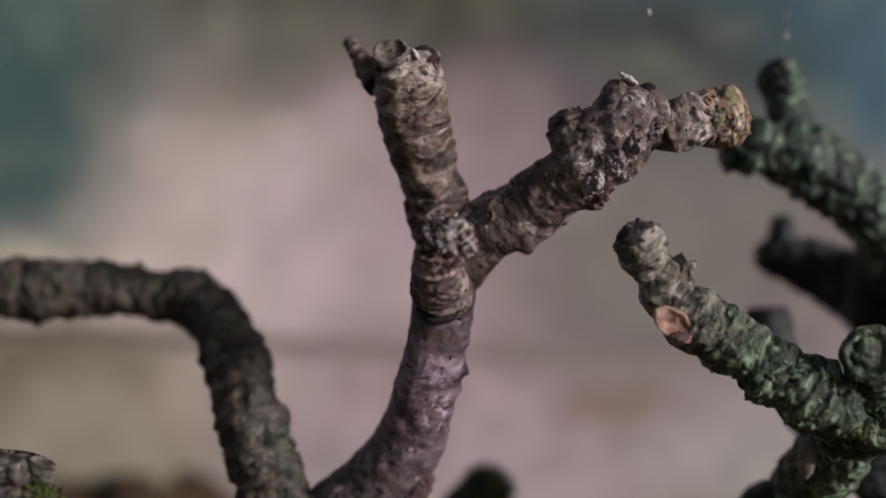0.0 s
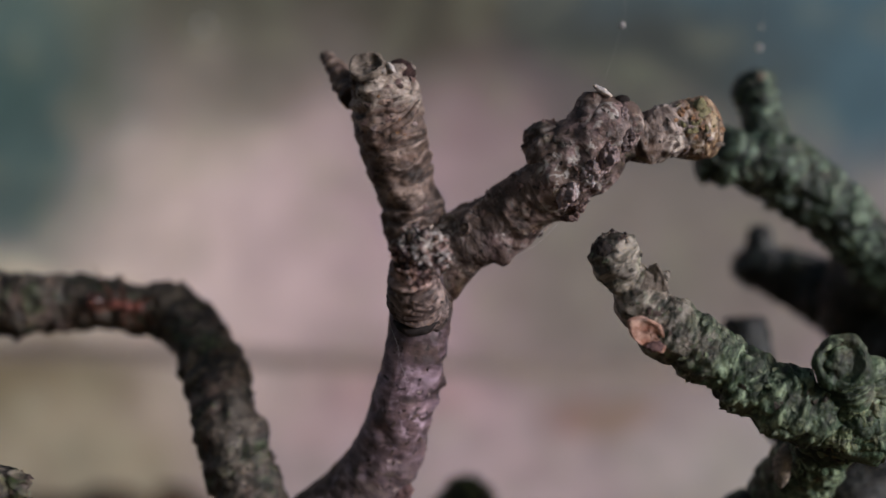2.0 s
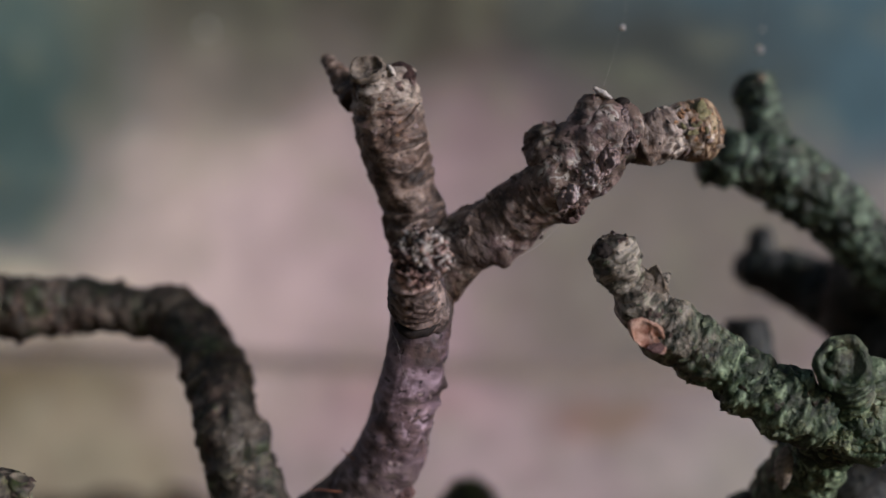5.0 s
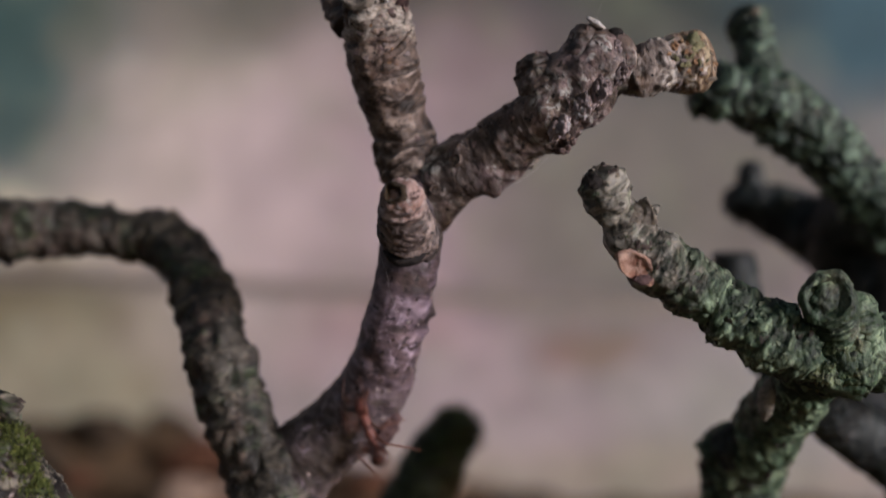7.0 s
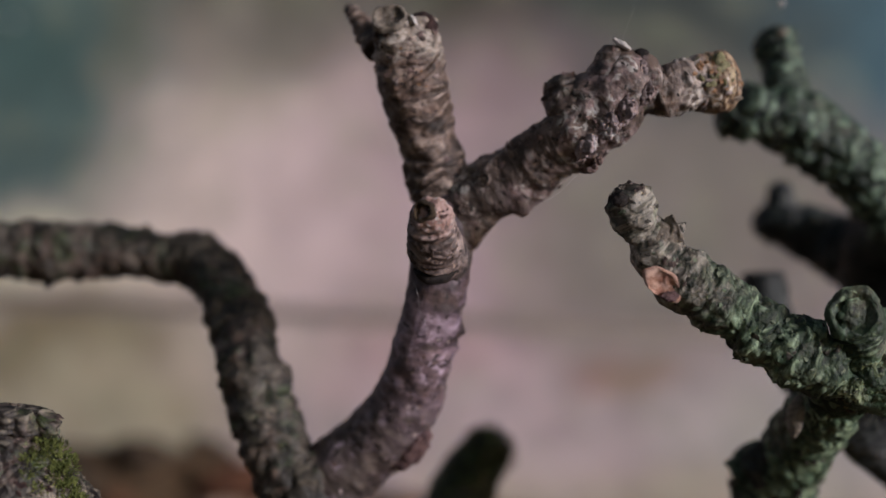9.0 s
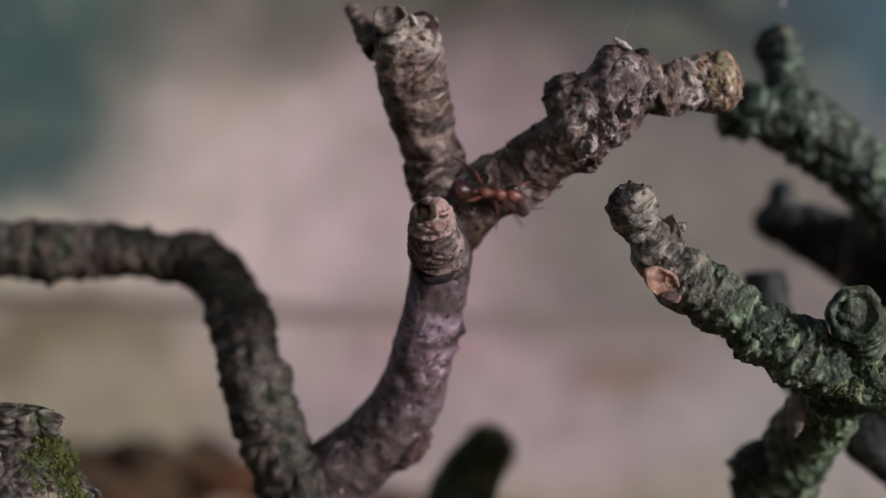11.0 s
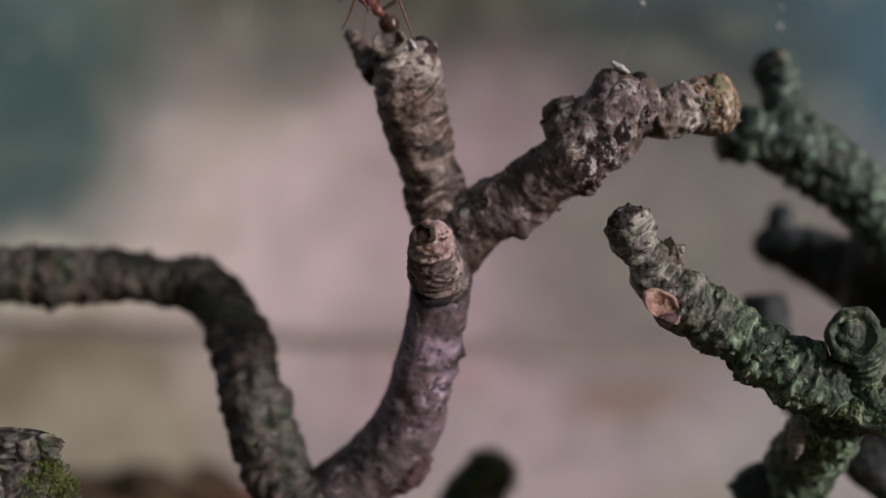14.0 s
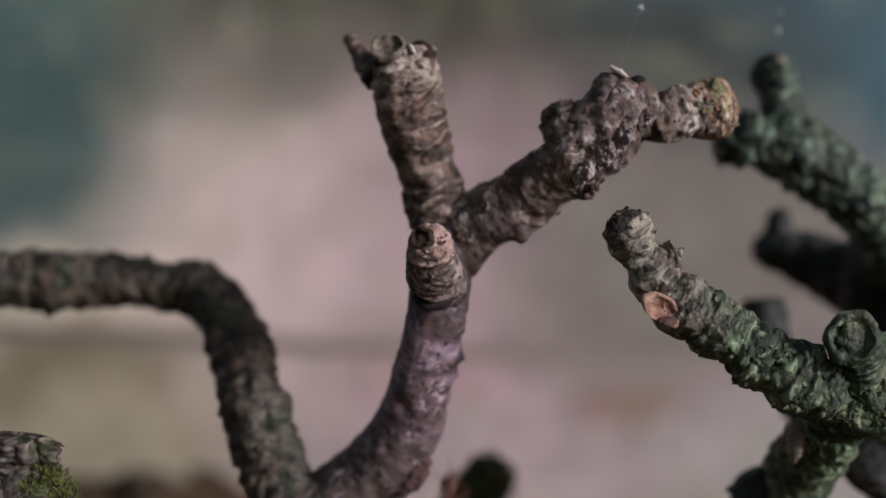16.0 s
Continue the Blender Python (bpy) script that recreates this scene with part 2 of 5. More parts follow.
SOIL = plain("brown_soil", (0.05, 0.031, 0.017), (0.23, 0.145, 0.078), 0.35, 0.9, 0.0006)
PEBBLE = plain("pale_pebble", (0.24, 0.155, 0.11), (0.5, 0.36, 0.27), 0.4, 0.8, 0.0003)
RUST_CHIP = plain("rusty_bark_chip", (0.06, 0.026, 0.014), (0.2, 0.085, 0.045), 0.5, 0.8, 0.0003)
DARK_CHIP = plain("dark_bark_chip", (0.02, 0.014, 0.009), (0.09, 0.06, 0.035), 0.5, 0.85, 0.0003)
DUST = plain("pale_dust", (0.6, 0.62, 0.62), (0.8, 0.82, 0.82), 1.0)
ANT_RED = plain("rust_red_cuticle", (0.15, 0.047, 0.036), (0.3, 0.112, 0.085), 1.4, 0.38, 0.00001, 0.5)
ANT_LEG = plain("red_brown_leg_cuticle", (0.09, 0.032, 0.02), (0.19, 0.07, 0.042), 1.4, 0.4, 0.00001, 0.5)
ANT_DARK = plain("dark_brown_cuticle", (0.022, 0.01, 0.008), (0.06, 0.024, 0.017), 1.2, 0.3, 0.00001, 0.5)
ANT_EYE = plain("black_eye", (0.006, 0.005, 0.005), (0.012, 0.01, 0.01), 5.0, 0.2, 0.00001, 0.5)


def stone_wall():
    """Pale pinkish stone with wide soft blotches that put light, dark and lens tint into its colour, and a rust stain.
    """
    n = Nodes("toned_pale_stone", 0.9)
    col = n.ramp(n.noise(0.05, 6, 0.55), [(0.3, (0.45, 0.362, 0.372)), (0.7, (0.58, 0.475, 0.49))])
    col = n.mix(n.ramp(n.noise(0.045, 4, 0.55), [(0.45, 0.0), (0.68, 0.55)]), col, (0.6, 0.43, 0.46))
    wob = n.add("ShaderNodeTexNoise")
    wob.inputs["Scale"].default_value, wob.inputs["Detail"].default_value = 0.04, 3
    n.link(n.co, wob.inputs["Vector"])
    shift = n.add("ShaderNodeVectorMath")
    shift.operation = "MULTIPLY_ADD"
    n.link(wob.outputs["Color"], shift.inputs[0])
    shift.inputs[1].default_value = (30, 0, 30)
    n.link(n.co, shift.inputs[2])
    for x, z, rx, rz, tone, much in WALL_TONES:
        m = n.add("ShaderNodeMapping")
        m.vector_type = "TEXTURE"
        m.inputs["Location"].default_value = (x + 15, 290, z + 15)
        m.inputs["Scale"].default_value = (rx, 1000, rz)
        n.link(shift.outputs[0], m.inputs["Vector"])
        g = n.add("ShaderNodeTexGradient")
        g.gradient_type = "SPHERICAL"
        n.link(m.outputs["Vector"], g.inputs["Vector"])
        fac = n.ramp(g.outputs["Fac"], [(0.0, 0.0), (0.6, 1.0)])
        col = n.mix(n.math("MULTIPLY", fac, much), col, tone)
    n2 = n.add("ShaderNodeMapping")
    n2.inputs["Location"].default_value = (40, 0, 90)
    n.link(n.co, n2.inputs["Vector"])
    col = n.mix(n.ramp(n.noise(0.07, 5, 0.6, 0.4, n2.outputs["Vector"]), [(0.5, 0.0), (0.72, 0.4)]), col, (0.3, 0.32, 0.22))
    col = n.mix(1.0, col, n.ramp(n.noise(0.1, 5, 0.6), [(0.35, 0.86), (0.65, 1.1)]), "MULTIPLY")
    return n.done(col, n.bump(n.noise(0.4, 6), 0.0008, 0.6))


# Wall blotches put the backdrop's light, dark and lens tint into the colour.
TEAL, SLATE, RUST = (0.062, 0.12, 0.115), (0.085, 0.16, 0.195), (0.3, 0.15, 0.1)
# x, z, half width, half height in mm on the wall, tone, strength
WALL_TONES = [
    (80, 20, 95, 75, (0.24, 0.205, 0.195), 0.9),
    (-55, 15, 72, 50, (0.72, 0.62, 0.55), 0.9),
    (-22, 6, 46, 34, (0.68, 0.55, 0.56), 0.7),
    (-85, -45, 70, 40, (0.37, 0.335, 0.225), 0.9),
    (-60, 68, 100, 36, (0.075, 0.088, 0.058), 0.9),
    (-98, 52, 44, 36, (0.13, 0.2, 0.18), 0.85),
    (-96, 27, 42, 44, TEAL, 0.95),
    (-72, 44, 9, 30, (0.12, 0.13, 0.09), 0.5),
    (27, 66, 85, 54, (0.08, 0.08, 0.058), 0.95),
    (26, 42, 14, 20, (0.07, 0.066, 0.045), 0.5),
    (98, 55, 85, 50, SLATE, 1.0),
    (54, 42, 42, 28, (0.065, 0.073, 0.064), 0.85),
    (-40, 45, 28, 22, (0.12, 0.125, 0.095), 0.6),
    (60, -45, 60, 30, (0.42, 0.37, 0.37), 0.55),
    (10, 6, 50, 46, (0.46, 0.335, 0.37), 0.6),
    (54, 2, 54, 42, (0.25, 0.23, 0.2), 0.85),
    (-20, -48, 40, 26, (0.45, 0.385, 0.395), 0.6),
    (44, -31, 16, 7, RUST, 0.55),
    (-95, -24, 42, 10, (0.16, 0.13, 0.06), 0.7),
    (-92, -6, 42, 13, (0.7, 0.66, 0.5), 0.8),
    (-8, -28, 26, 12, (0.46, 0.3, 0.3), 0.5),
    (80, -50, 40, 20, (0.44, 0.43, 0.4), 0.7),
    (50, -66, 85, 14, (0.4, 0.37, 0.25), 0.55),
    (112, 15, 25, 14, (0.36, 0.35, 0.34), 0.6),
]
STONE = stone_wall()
MORTAR = plain("grey_mortar", (0.34, 0.3, 0.26), (0.44, 0.38, 0.34), 0.3, 0.9, 0.0005)


# ---- builders ----
def mesh_object(name, verts, faces, material, parent=None, label="", smooth=True, floats=None, vectors=None):
    me = bpy.data.meshes.new(name)
    me.from_pydata([tuple(v) for v in verts], [], faces)
    me.materials.append(material)
    if smooth:
        me.polygons.foreach_set("use_smooth", [True] * len(me.polygons))
    for key, values in (floats or {}).items():
        me.attributes.new(key, "FLOAT", "POINT").data.foreach_set("value", values)
    if vectors:
        me.attributes.new("bark_co", "FLOAT_VECTOR", "POINT").data.foreach_set("vector", vectors)
    me.update()
    ob = new(name, me)
    ob.parent = parent
    if label:
        tagged(ob, label)
    return ob


def part(name, bm, material, parent, label=""):
    """One bmesh (in mm) as a mesh under a thing or part."""
    bmesh.ops.scale(bm, vec=(MM, MM, MM), verts=bm.verts)
    bmesh.ops.recalc_face_normals(bm, faces=bm.faces)
    me = bpy.data.meshes.new(name)
    bm.to_mesh(me)
    bm.free()
    places = [c / MM for v in me.vertices for c in v.co]
    me.attributes.new("bark_co", "FLOAT_VECTOR", "POINT").data.foreach_set("vector", places)
    me.materials.append(material)
    me.polygons.foreach_set("use_smooth", [True] * len(me.polygons))
    ob = new(name, me)
    ob.parent = parent
    if label:
        tagged(ob, label)
    return ob


def spline(pts, step):
    """Points, radii and lengths along a smooth curve through (x, y, z, r)."""
    p = np.array(pts, float)
    p = np.vstack([2 * p[0] - p[1], p, 2 * p[-1] - p[-2]])
    out = []
    for a, b, c, d in zip(p[:-3], p[1:-2], p[2:-1], p[3:]):
        for t in np.linspace(0, 1, 40, endpoint=False):
            out.append(0.5 * (2 * b + (c - a) * t + (2 * a - 5 * b + 4 * c - d) * t**2 + (3 * b - a - 3 * c + d) * t**3))
    out.append(p[-2])
    out = np.array(out)
    length = np.r_[0, np.cumsum(np.linalg.norm(np.diff(out[:, :3], axis=0), axis=1))]
    s = np.linspace(0, length[-1], max(4, int(length[-1] / step)))
    return np.stack([np.interp(s, length, out[:, k]) for k in range(4)], 1), s


def tube(pts, seed, segs=72, step=0.25, lump=1.0, rings=0.12, ring_len=1.2, rough=1.0, plates=0.0, nodes=(0.0, 3.0), knobs=(), tip="round", grain=(1.7, 0.55), lobes=(0.0, 1.0, 1.0)):
    """A limb with wrinkled bark: vertices (m), faces, and at every vertex the length along it and how far its bark stands proud (mm).
    lump, rough: strength of the wide and fine relief; rings: depth of the wrinkles round it; plates: height of the bark plates;
    nodes: height and spacing of the swellings; grain: fineness of the relief along and round it; lobes: height and size of scale-like lobes with raised edges, and how far along (0 to 1) they reach; knobs: x, y, z, reach, height."""
    c, s = spline(pts, step)
    r = c[:, 3].copy()
    centre = c[:, :3].copy()
    end_r, end_dir = r[-1], centre[-1] - centre[-2]
    end_dir /= np.linalg.norm(end_dir)
    if tip != "open":
        dome = {"round": 0.75, "cut": 0.25, "point": 2.2}[tip]
        u = np.sin(np.linspace(0, math.pi / 2, 14)[1:])
        extra = centre[-1] + end_dir * (u * dome * end_r)[:, None]
        prof = np.sqrt(np.maximum(1 - u**2, 0.0)) if tip != "point" else (1 - u)
        if tip == "cut":
            prof = np.r_[np.linspace(1.0, 0.86, 5), np.linspace(0.8, 0.0, 8)]
            lift = np.r_[np.linspace(0.05, 0.2, 5), np.linspace(0.16, 0.0, 8)] * end_r
            extra = centre[-1] + end_dir * lift[:, None]
        centre, r = np.vstack([centre, extra]), np.r_[r, np.maximum(prof, 0.012) * end_r]
        s = np.r_[s, s[-1] + np.linalg.norm(extra - centre[len(c) - 1], axis=1)]
    tan = np.gradient(centre, axis=0)
    tan[len(c) - 1:] = end_dir
    tan /= np.linalg.norm(tan, axis=1)[:, None] + 1e-12
    side = np.cross(tan[0], (0.3, 0.9, 0.2))
    side /= np.linalg.norm(side)
    ang = np.linspace(0, 2 * math.pi, segs, endpoint=False)
    verts, along, proud, co = [], [], [], []
    knobs = [(Vector(k[:3]), k[3], k[4]) for k in knobs]
    off = Vector((seed * 17.3, seed * 7.7, seed * 3.1))
    nz = noise.noise
    for k in range(len(centre)):
        side = side - tan[k] * (side @ tan[k])
        side /= np.linalg.norm(side)
        up = np.cross(tan[k], side)
        rk, sk, ck = r[k], s[k], centre[k]
        full = min(1.0, 0.35 + 0.65 * rk / end_r) if k >= len(c) else 1.0
        for a in ang:
            ca, sa = math.cos(a), math.sin(a)
            way = side * ca + up * sa
            p = Vector(ck + way * rk) + off
            n1, n2, n3 = nz(p * 0.3), nz(p * 0.85), nz(p * 2.3)
            phase = sk / ring_len + 0.6 * nz(p * 0.42 + Vector((9, 0, 0))) + 0.3 * n2
            u = phase - math.floor(phase)
            groove = 1 - u / 0.86 if u < 0.86 else (u - 0.86) / 0.14
            w = Vector((sk * grain[0] + 0.4 * n2, ca * rk * grain[1], sa * rk * grain[1])) + off
            fine = rough * (0.035 * n3 + 0.09 * (0.25 - abs(nz(w))) + 0.1 * nz(w + Vector((3, 1, 7))) + 0.08 * nz(p * 1.5))
            fine += rings * (0.45 - groove) * max(0.08, 0.7 + 1.5 * nz(p * 0.33 + Vector((0, 5, 0))))
            if plates:
                q = Vector((sk * 0.95 + 0.5 * n2, ca * rk * 0.42, sa * rk * 0.42)) + off
                q += Vector((0.5 * n1, 0.35 * nz(p * 0.6), 0.35 * n2))
                f, cells = noise.voronoi(q)
                gap = f[1] - f[0]
                fine += plates * (0.9 * nz(cells[0] * 7.7) + 0.35 - 1.3 * math.exp(-((gap / 0.13) ** 2)) + 0.5 * (0.4 - gap))
            if lobes[0]:
                q = (Vector((sk + 0.6 * n2, ca * rk * 0.8, sa * rk * 0.8)) + Vector((0.7 * n1, 0.6 * n2, 0.5 * nz(p * 0.7))) + off) / lobes[1]
                f, cells = noise.voronoi(q)
                gap = f[1] - f[0]
                reach = min(1.0, max(0.0, (lobes[2] + 0.08 - sk / s[-1] + 0.1 * n1) / 0.12))
                fine += reach * lobes[0] * (1.6 * f[0] ** 2 + 0.9 * nz(cells[0] * 5.3) - 1.1 * math.exp(-((gap / 0.12) ** 2)) - 0.1)
            d = lump * (0.3 * n1 + 0.2 * n2) + fine
            if nodes[0]:
                d += nodes[0] * (abs(math.sin(math.pi * (sk / nodes[1] + 0.35 * n1))) ** 0.7 - 0.6)
            v = ck + way * (rk + max(-0.8 * rk, d * full))
            if knobs:
                vv = Vector(v)
                for kp, reach, height in knobs:
                    q = (vv - kp).length / reach
                    if q < 2.2:
                        v = v + way * (height * math.exp(-q * q) * (1 + 0.3 * n3))
            verts.append(v * MM)
            along.append(sk)
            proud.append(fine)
            co += (sk + seed * 31.0, rk * ca, rk * sa)
    rows = len(centre)
    faces = []
    for k in range(rows - 1):
        for j in range(segs):
            a, b = k * segs + j, k * segs + (j + 1) % segs
            faces.append((a, b, b + segs, a + segs))
    if tip != "open":
        faces.append(tuple(range((rows - 1) * segs, rows * segs)))
    faces.append(tuple(range(segs - 1, -1, -1)))
    return verts, faces, along, proud, co


def limb(name, pts, material, parent, seed, label="", **kw):
    v, f, along, proud, co = tube(pts, seed, **kw)
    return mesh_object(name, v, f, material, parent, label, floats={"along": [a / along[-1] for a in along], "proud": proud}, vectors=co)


def thing(name, label, category, at=(0, 0, 0), group=""):
    ob = new(name)
    ob.empty_display_size = 0.002
    ob.location = at
    return tagged(ob, label, category, group)


def lump(centre, radii, seed, amount=0.15, freq=0.8, level=3, aim=None):
    """A knobbly ellipsoid, in mm; aim: the way its third radius points."""
    bm = bmesh.new()
    bmesh.ops.create_icosphere(bm, subdivisions=level, radius=1)
    turn = Vector(aim).to_track_quat("Z", "Y").to_matrix() if aim else Matrix.Identity(3)
    off = Vector((seed * 5.1, seed * 2.3, 0))
    for v in bm.verts:
        p = turn @ Vector((v.co.x * radii[0], v.co.y * radii[1], v.co.z * radii[2]))
        v.co = Vector(centre) + p * (1 + amount * (noise.noise(p * freq + off) + 0.6 * noise.noise(p * freq * 2.7 + off)))
    return bm


def thin_tube(bm, pts, segs=8):
    """A jointed limb through (x, y, z, r), in mm."""
    rows = []
    pts = [(Vector(p[:3]), p[3]) for p in pts]
    for k, (p, r) in enumerate(pts):
        way = (pts[min(k + 1, len(pts) - 1)][0] - pts[max(k - 1, 0)][0]).normalized()
        a = way.cross(Vector((0.31, 0.42, 0.85))).normalized()
        b = way.cross(a)
        rows.append([bm.verts.new(p + a * r * math.cos(2 * math.pi * j / segs) + b * r * math.sin(2 * math.pi * j / segs)) for j in range(segs)])
    for a, b in zip(rows[:-1], rows[1:]):
        for j in range(segs):
            bm.faces.new((a[j], a[(j + 1) % segs], b[(j + 1) % segs], b[j]))
    bm.faces.new(rows[0])
    bm.faces.new(list(reversed(rows[-1])))


def flake_meshes(seed, count=5):
    """A few small curled bark flakes, 1 mm across, thick at the middle and ragged at the edge."""
    rnd = random.Random(seed)
    out = []
    for k in range(count):
        segs, curl = 9, rnd.uniform(-0.5, 0.7)
        rim = [(rnd.uniform(0.3, 0.6) * math.cos(2 * math.pi * j / segs), rnd.uniform(0.25, 0.5) * math.sin(2 * math.pi * j / segs)) for j in range(segs)]
        verts = [(0, 0, 0.1), (0, 0, -0.12)] + [(x, y, curl * x * x + rnd.uniform(-0.05, 0.08)) for x, y in rim]
        faces = [(0, 2 + j, 2 + (j + 1) % segs) for j in range(segs)] + [(1, 2 + (j + 1) % segs, 2 + j) for j in range(segs)]
        me = bpy.data.meshes.new("flake")
        me.from_pydata([Vector(v) * MM for v in verts], [], faces)
        out.append(me)
    return out


FLAKES = {}


def scatter(host, spots, materials, seed, size=(0.5, 1.3), stand=0.0, front=True):
    """Loose bark flakes as parts of a limb: spots of (x, y, z, reach, count) in mm."""
    rnd = random.Random(seed)
    polys = [(p.center / MM, p.normal) for p in host.data.polygons if not front or p.normal.y < 0.35]
    for x, y, z, reach, count in spots:
        here = [q for q in polys if (q[0] - Vector((x, y, z))).length < reach]
        for _ in range(count if here else 0):
            c, nrm = rnd.choice(here)
            mat = rnd.choice(materials)
            if mat.name not in FLAKES:
                FLAKES[mat.name] = flake_meshes(len(FLAKES) + 3)
                for me in FLAKES[mat.name]:
                    me.materials.append(mat)
            ob = new("flake", rnd.choice(FLAKES[mat.name]))
            ob.parent = host
            lean = (nrm + Vector((rnd.gauss(0, 0.25), rnd.gauss(0, 0.25), rnd.gauss(0, 0.25)))).normalized()
            turn = lean.to_track_quat("Z", "Y").to_matrix() @ Matrix.Rotation(rnd.uniform(0, 6.28), 3, "Z")
            big = rnd.uniform(*size)
            m = (turn @ Matrix.Diagonal((big, big * rnd.uniform(0.6, 1.0), big * rnd.uniform(0.7, 1.2)))).to_4x4()
            m.translation = (c + nrm * stand * big) * MM
            ob.matrix_local = m


def scar_ring(centre, aim, radius, depth, seed, rim=0.25, stretch=1.0, spin=0.0):
    """A round or long leaf or twig scar: a raised lip round a sunken disc, in mm."""
    bm = bmesh.new()
    turn = Vector(aim).to_track_quat("Z", "Y").to_matrix() @ Matrix.Rotation(radians(spin), 3, "Z") @ Matrix.Diagonal((stretch, 1, 1))
    prof = [(1.25, -depth * 1.2), (1.12, 0.05), (1.0, rim * radius), (0.9, rim * radius * 0.8), (0.8, -depth * 0.5), (0.4, -depth), (0.15, -depth * 0.8), (0.0, -depth * 0.7)]
    segs, rows = 28, []
    for q, z in prof[:-1]:
        ring = []
        for j in range(segs):
            a = 2 * math.pi * j / segs
            w = 1 + 0.4 * noise.noise(Vector((math.cos(a) * 1.4, math.sin(a) * 1.4, seed * 3.3 + q)))
            h = 0.2 * radius * noise.noise(Vector((math.cos(a) * 2, math.sin(a) * 2, seed * 7.1 + q * 3)))
            ring.append(bm.verts.new(Vector(centre) + turn @ Vector((radius * q * w * math.cos(a), radius * q * w * math.sin(a), z + h))))
        rows.append(ring)
    mid = bm.verts.new(Vector(centre) + turn @ Vector((0, 0, prof[-1][1])))
    for a, b in zip(rows[:-1], rows[1:]):
        for j in range(segs):
            bm.faces.new((a[j], a[(j + 1) % segs], b[(j + 1) % segs], b[j]))
    for j in range(segs):
        bm.faces.new((rows[-1][j], rows[-1][(j + 1) % segs], mid))
    return bm


# ---- ground and wall ----
def ground_height(x, y):
    """Height of the ground in mm at a place in mm."""
    p = Vector((x * 0.03, y * 0.03, 0.0))
    near = math.exp(-((y - 250) / 220) ** 2 - (x / 320) ** 2)
    mound = (12.5 + 6.5 * noise.noise(Vector((x * 0.11, y * 0.11, 5)))) * math.exp(-((x + 70) / 34) ** 2 - ((y - 268) / 26) ** 2) + 2.5 * math.exp(-((x - 30) / 60) ** 2 - ((y - 272) / 20) ** 2)
    fall = 11 / (1 + math.exp(-max(-60, min(60, (x - 24) / 10)))) / (1 + math.exp(-max(-60, min(60, (y - 200) / 8))))
    return -60 + mound - near * fall + near * (5 * noise.noise(p) + 2.5 * noise.noise(p * 3.1) + 1.0 * noise.noise(p * 9))


def build_ground():
    def lines(lo, hi, step, far):
        fine = list(np.arange(lo, hi + step, step))
        out = [d for d in (20, 60, 200, 1000, 6000, 60000) if d < far]
        return [lo - d for d in reversed(out)] + fine + [hi + d for d in out]
    xs, ys = lines(-200, 200, 4, 1e5), lines(40, 300, 4, 1e5)
    verts = [(x * MM, y * MM, ground_height(x, y) * MM) for y in ys for x in xs]
    w = len(xs)
    faces = [(j * w + i, j * w + i + 1, (j + 1) * w + i + 1, (j + 1) * w + i) for j in range(len(ys) - 1) for i in range(w - 1)]
    return tagged(mesh_object("ground", verts, faces, SOIL), "dark brown crumbly soil with scattered litter", "ground", kind="structure")


def build_wall():
    """A low garden wall of pale stone slabs: two courses and a mortar bed between them."""
    wall = tagged(new("wall_back"), "pale pinkish stone wall with light and dark tones painted in", "wall", kind="structure")
    bm = bmesh.new()
    bmesh.ops.create_cube(bm, size=1)
    for v in bm.verts:
        v.co = Vector((v.co.x * 700, 324.85 + v.co.y * 70, 40 + v.co.z * 230))
    part("mortar_bed", bm, MORTAR, wall, "recessed grey mortar")
    rnd = random.Random(4)
    for z0, z1, cuts in ((-75, -23.6, (-360, -235, 160, 360)), (-19.8, 165, (-360, -195, 240, 360))):
        for x0, x1 in zip(cuts[:-1], cuts[1:]):
            bm = bmesh.new()
            bmesh.ops.create_grid(bm, x_segments=40, y_segments=40, size=0.5)
            edge = [e for e in bm.edges if e.is_boundary]
            for v in bm.verts:
                u, w = v.co.x, v.co.y
                round_off = 0.1 * (max(0, abs(u) - 0.49) / 0.01) ** 2 + 0.1 * (max(0, abs(w) - 0.48) / 0.02) ** 2
                x, z = (x0 + x1) / 2 + u * (x1 - x0 - 5), (z0 + z1) / 2 + w * (z1 - z0)
                z -= 0.045 * x  # the courses slope a little
                v.co = Vector((x, 289.6 + round_off + 0.15 * noise.noise(Vector((x * 0.03, z * 0.03, 3))), z))
            ext = bmesh.ops.extrude_edge_only(bm, edges=edge)
            for v in (g for g in ext["geom"] if isinstance(g, bmesh.types.BMVert)):
                v.co.y = 340
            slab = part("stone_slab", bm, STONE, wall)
            slab.data.polygons.foreach_set("use_smooth", [False] * len(slab.data.polygons))
    # dried specks of dust on the face
    for x, z, r in ((-46, 54, 0.8), (-95, 45, 0.6)):
        part("dust_speck", lump((x, 288.2, z), (r, 0.5, r), x, 0.2, 1.5, 2), DUST, wall, "pale dried speck on the stone")
    return wall


build_ground()
build_wall()


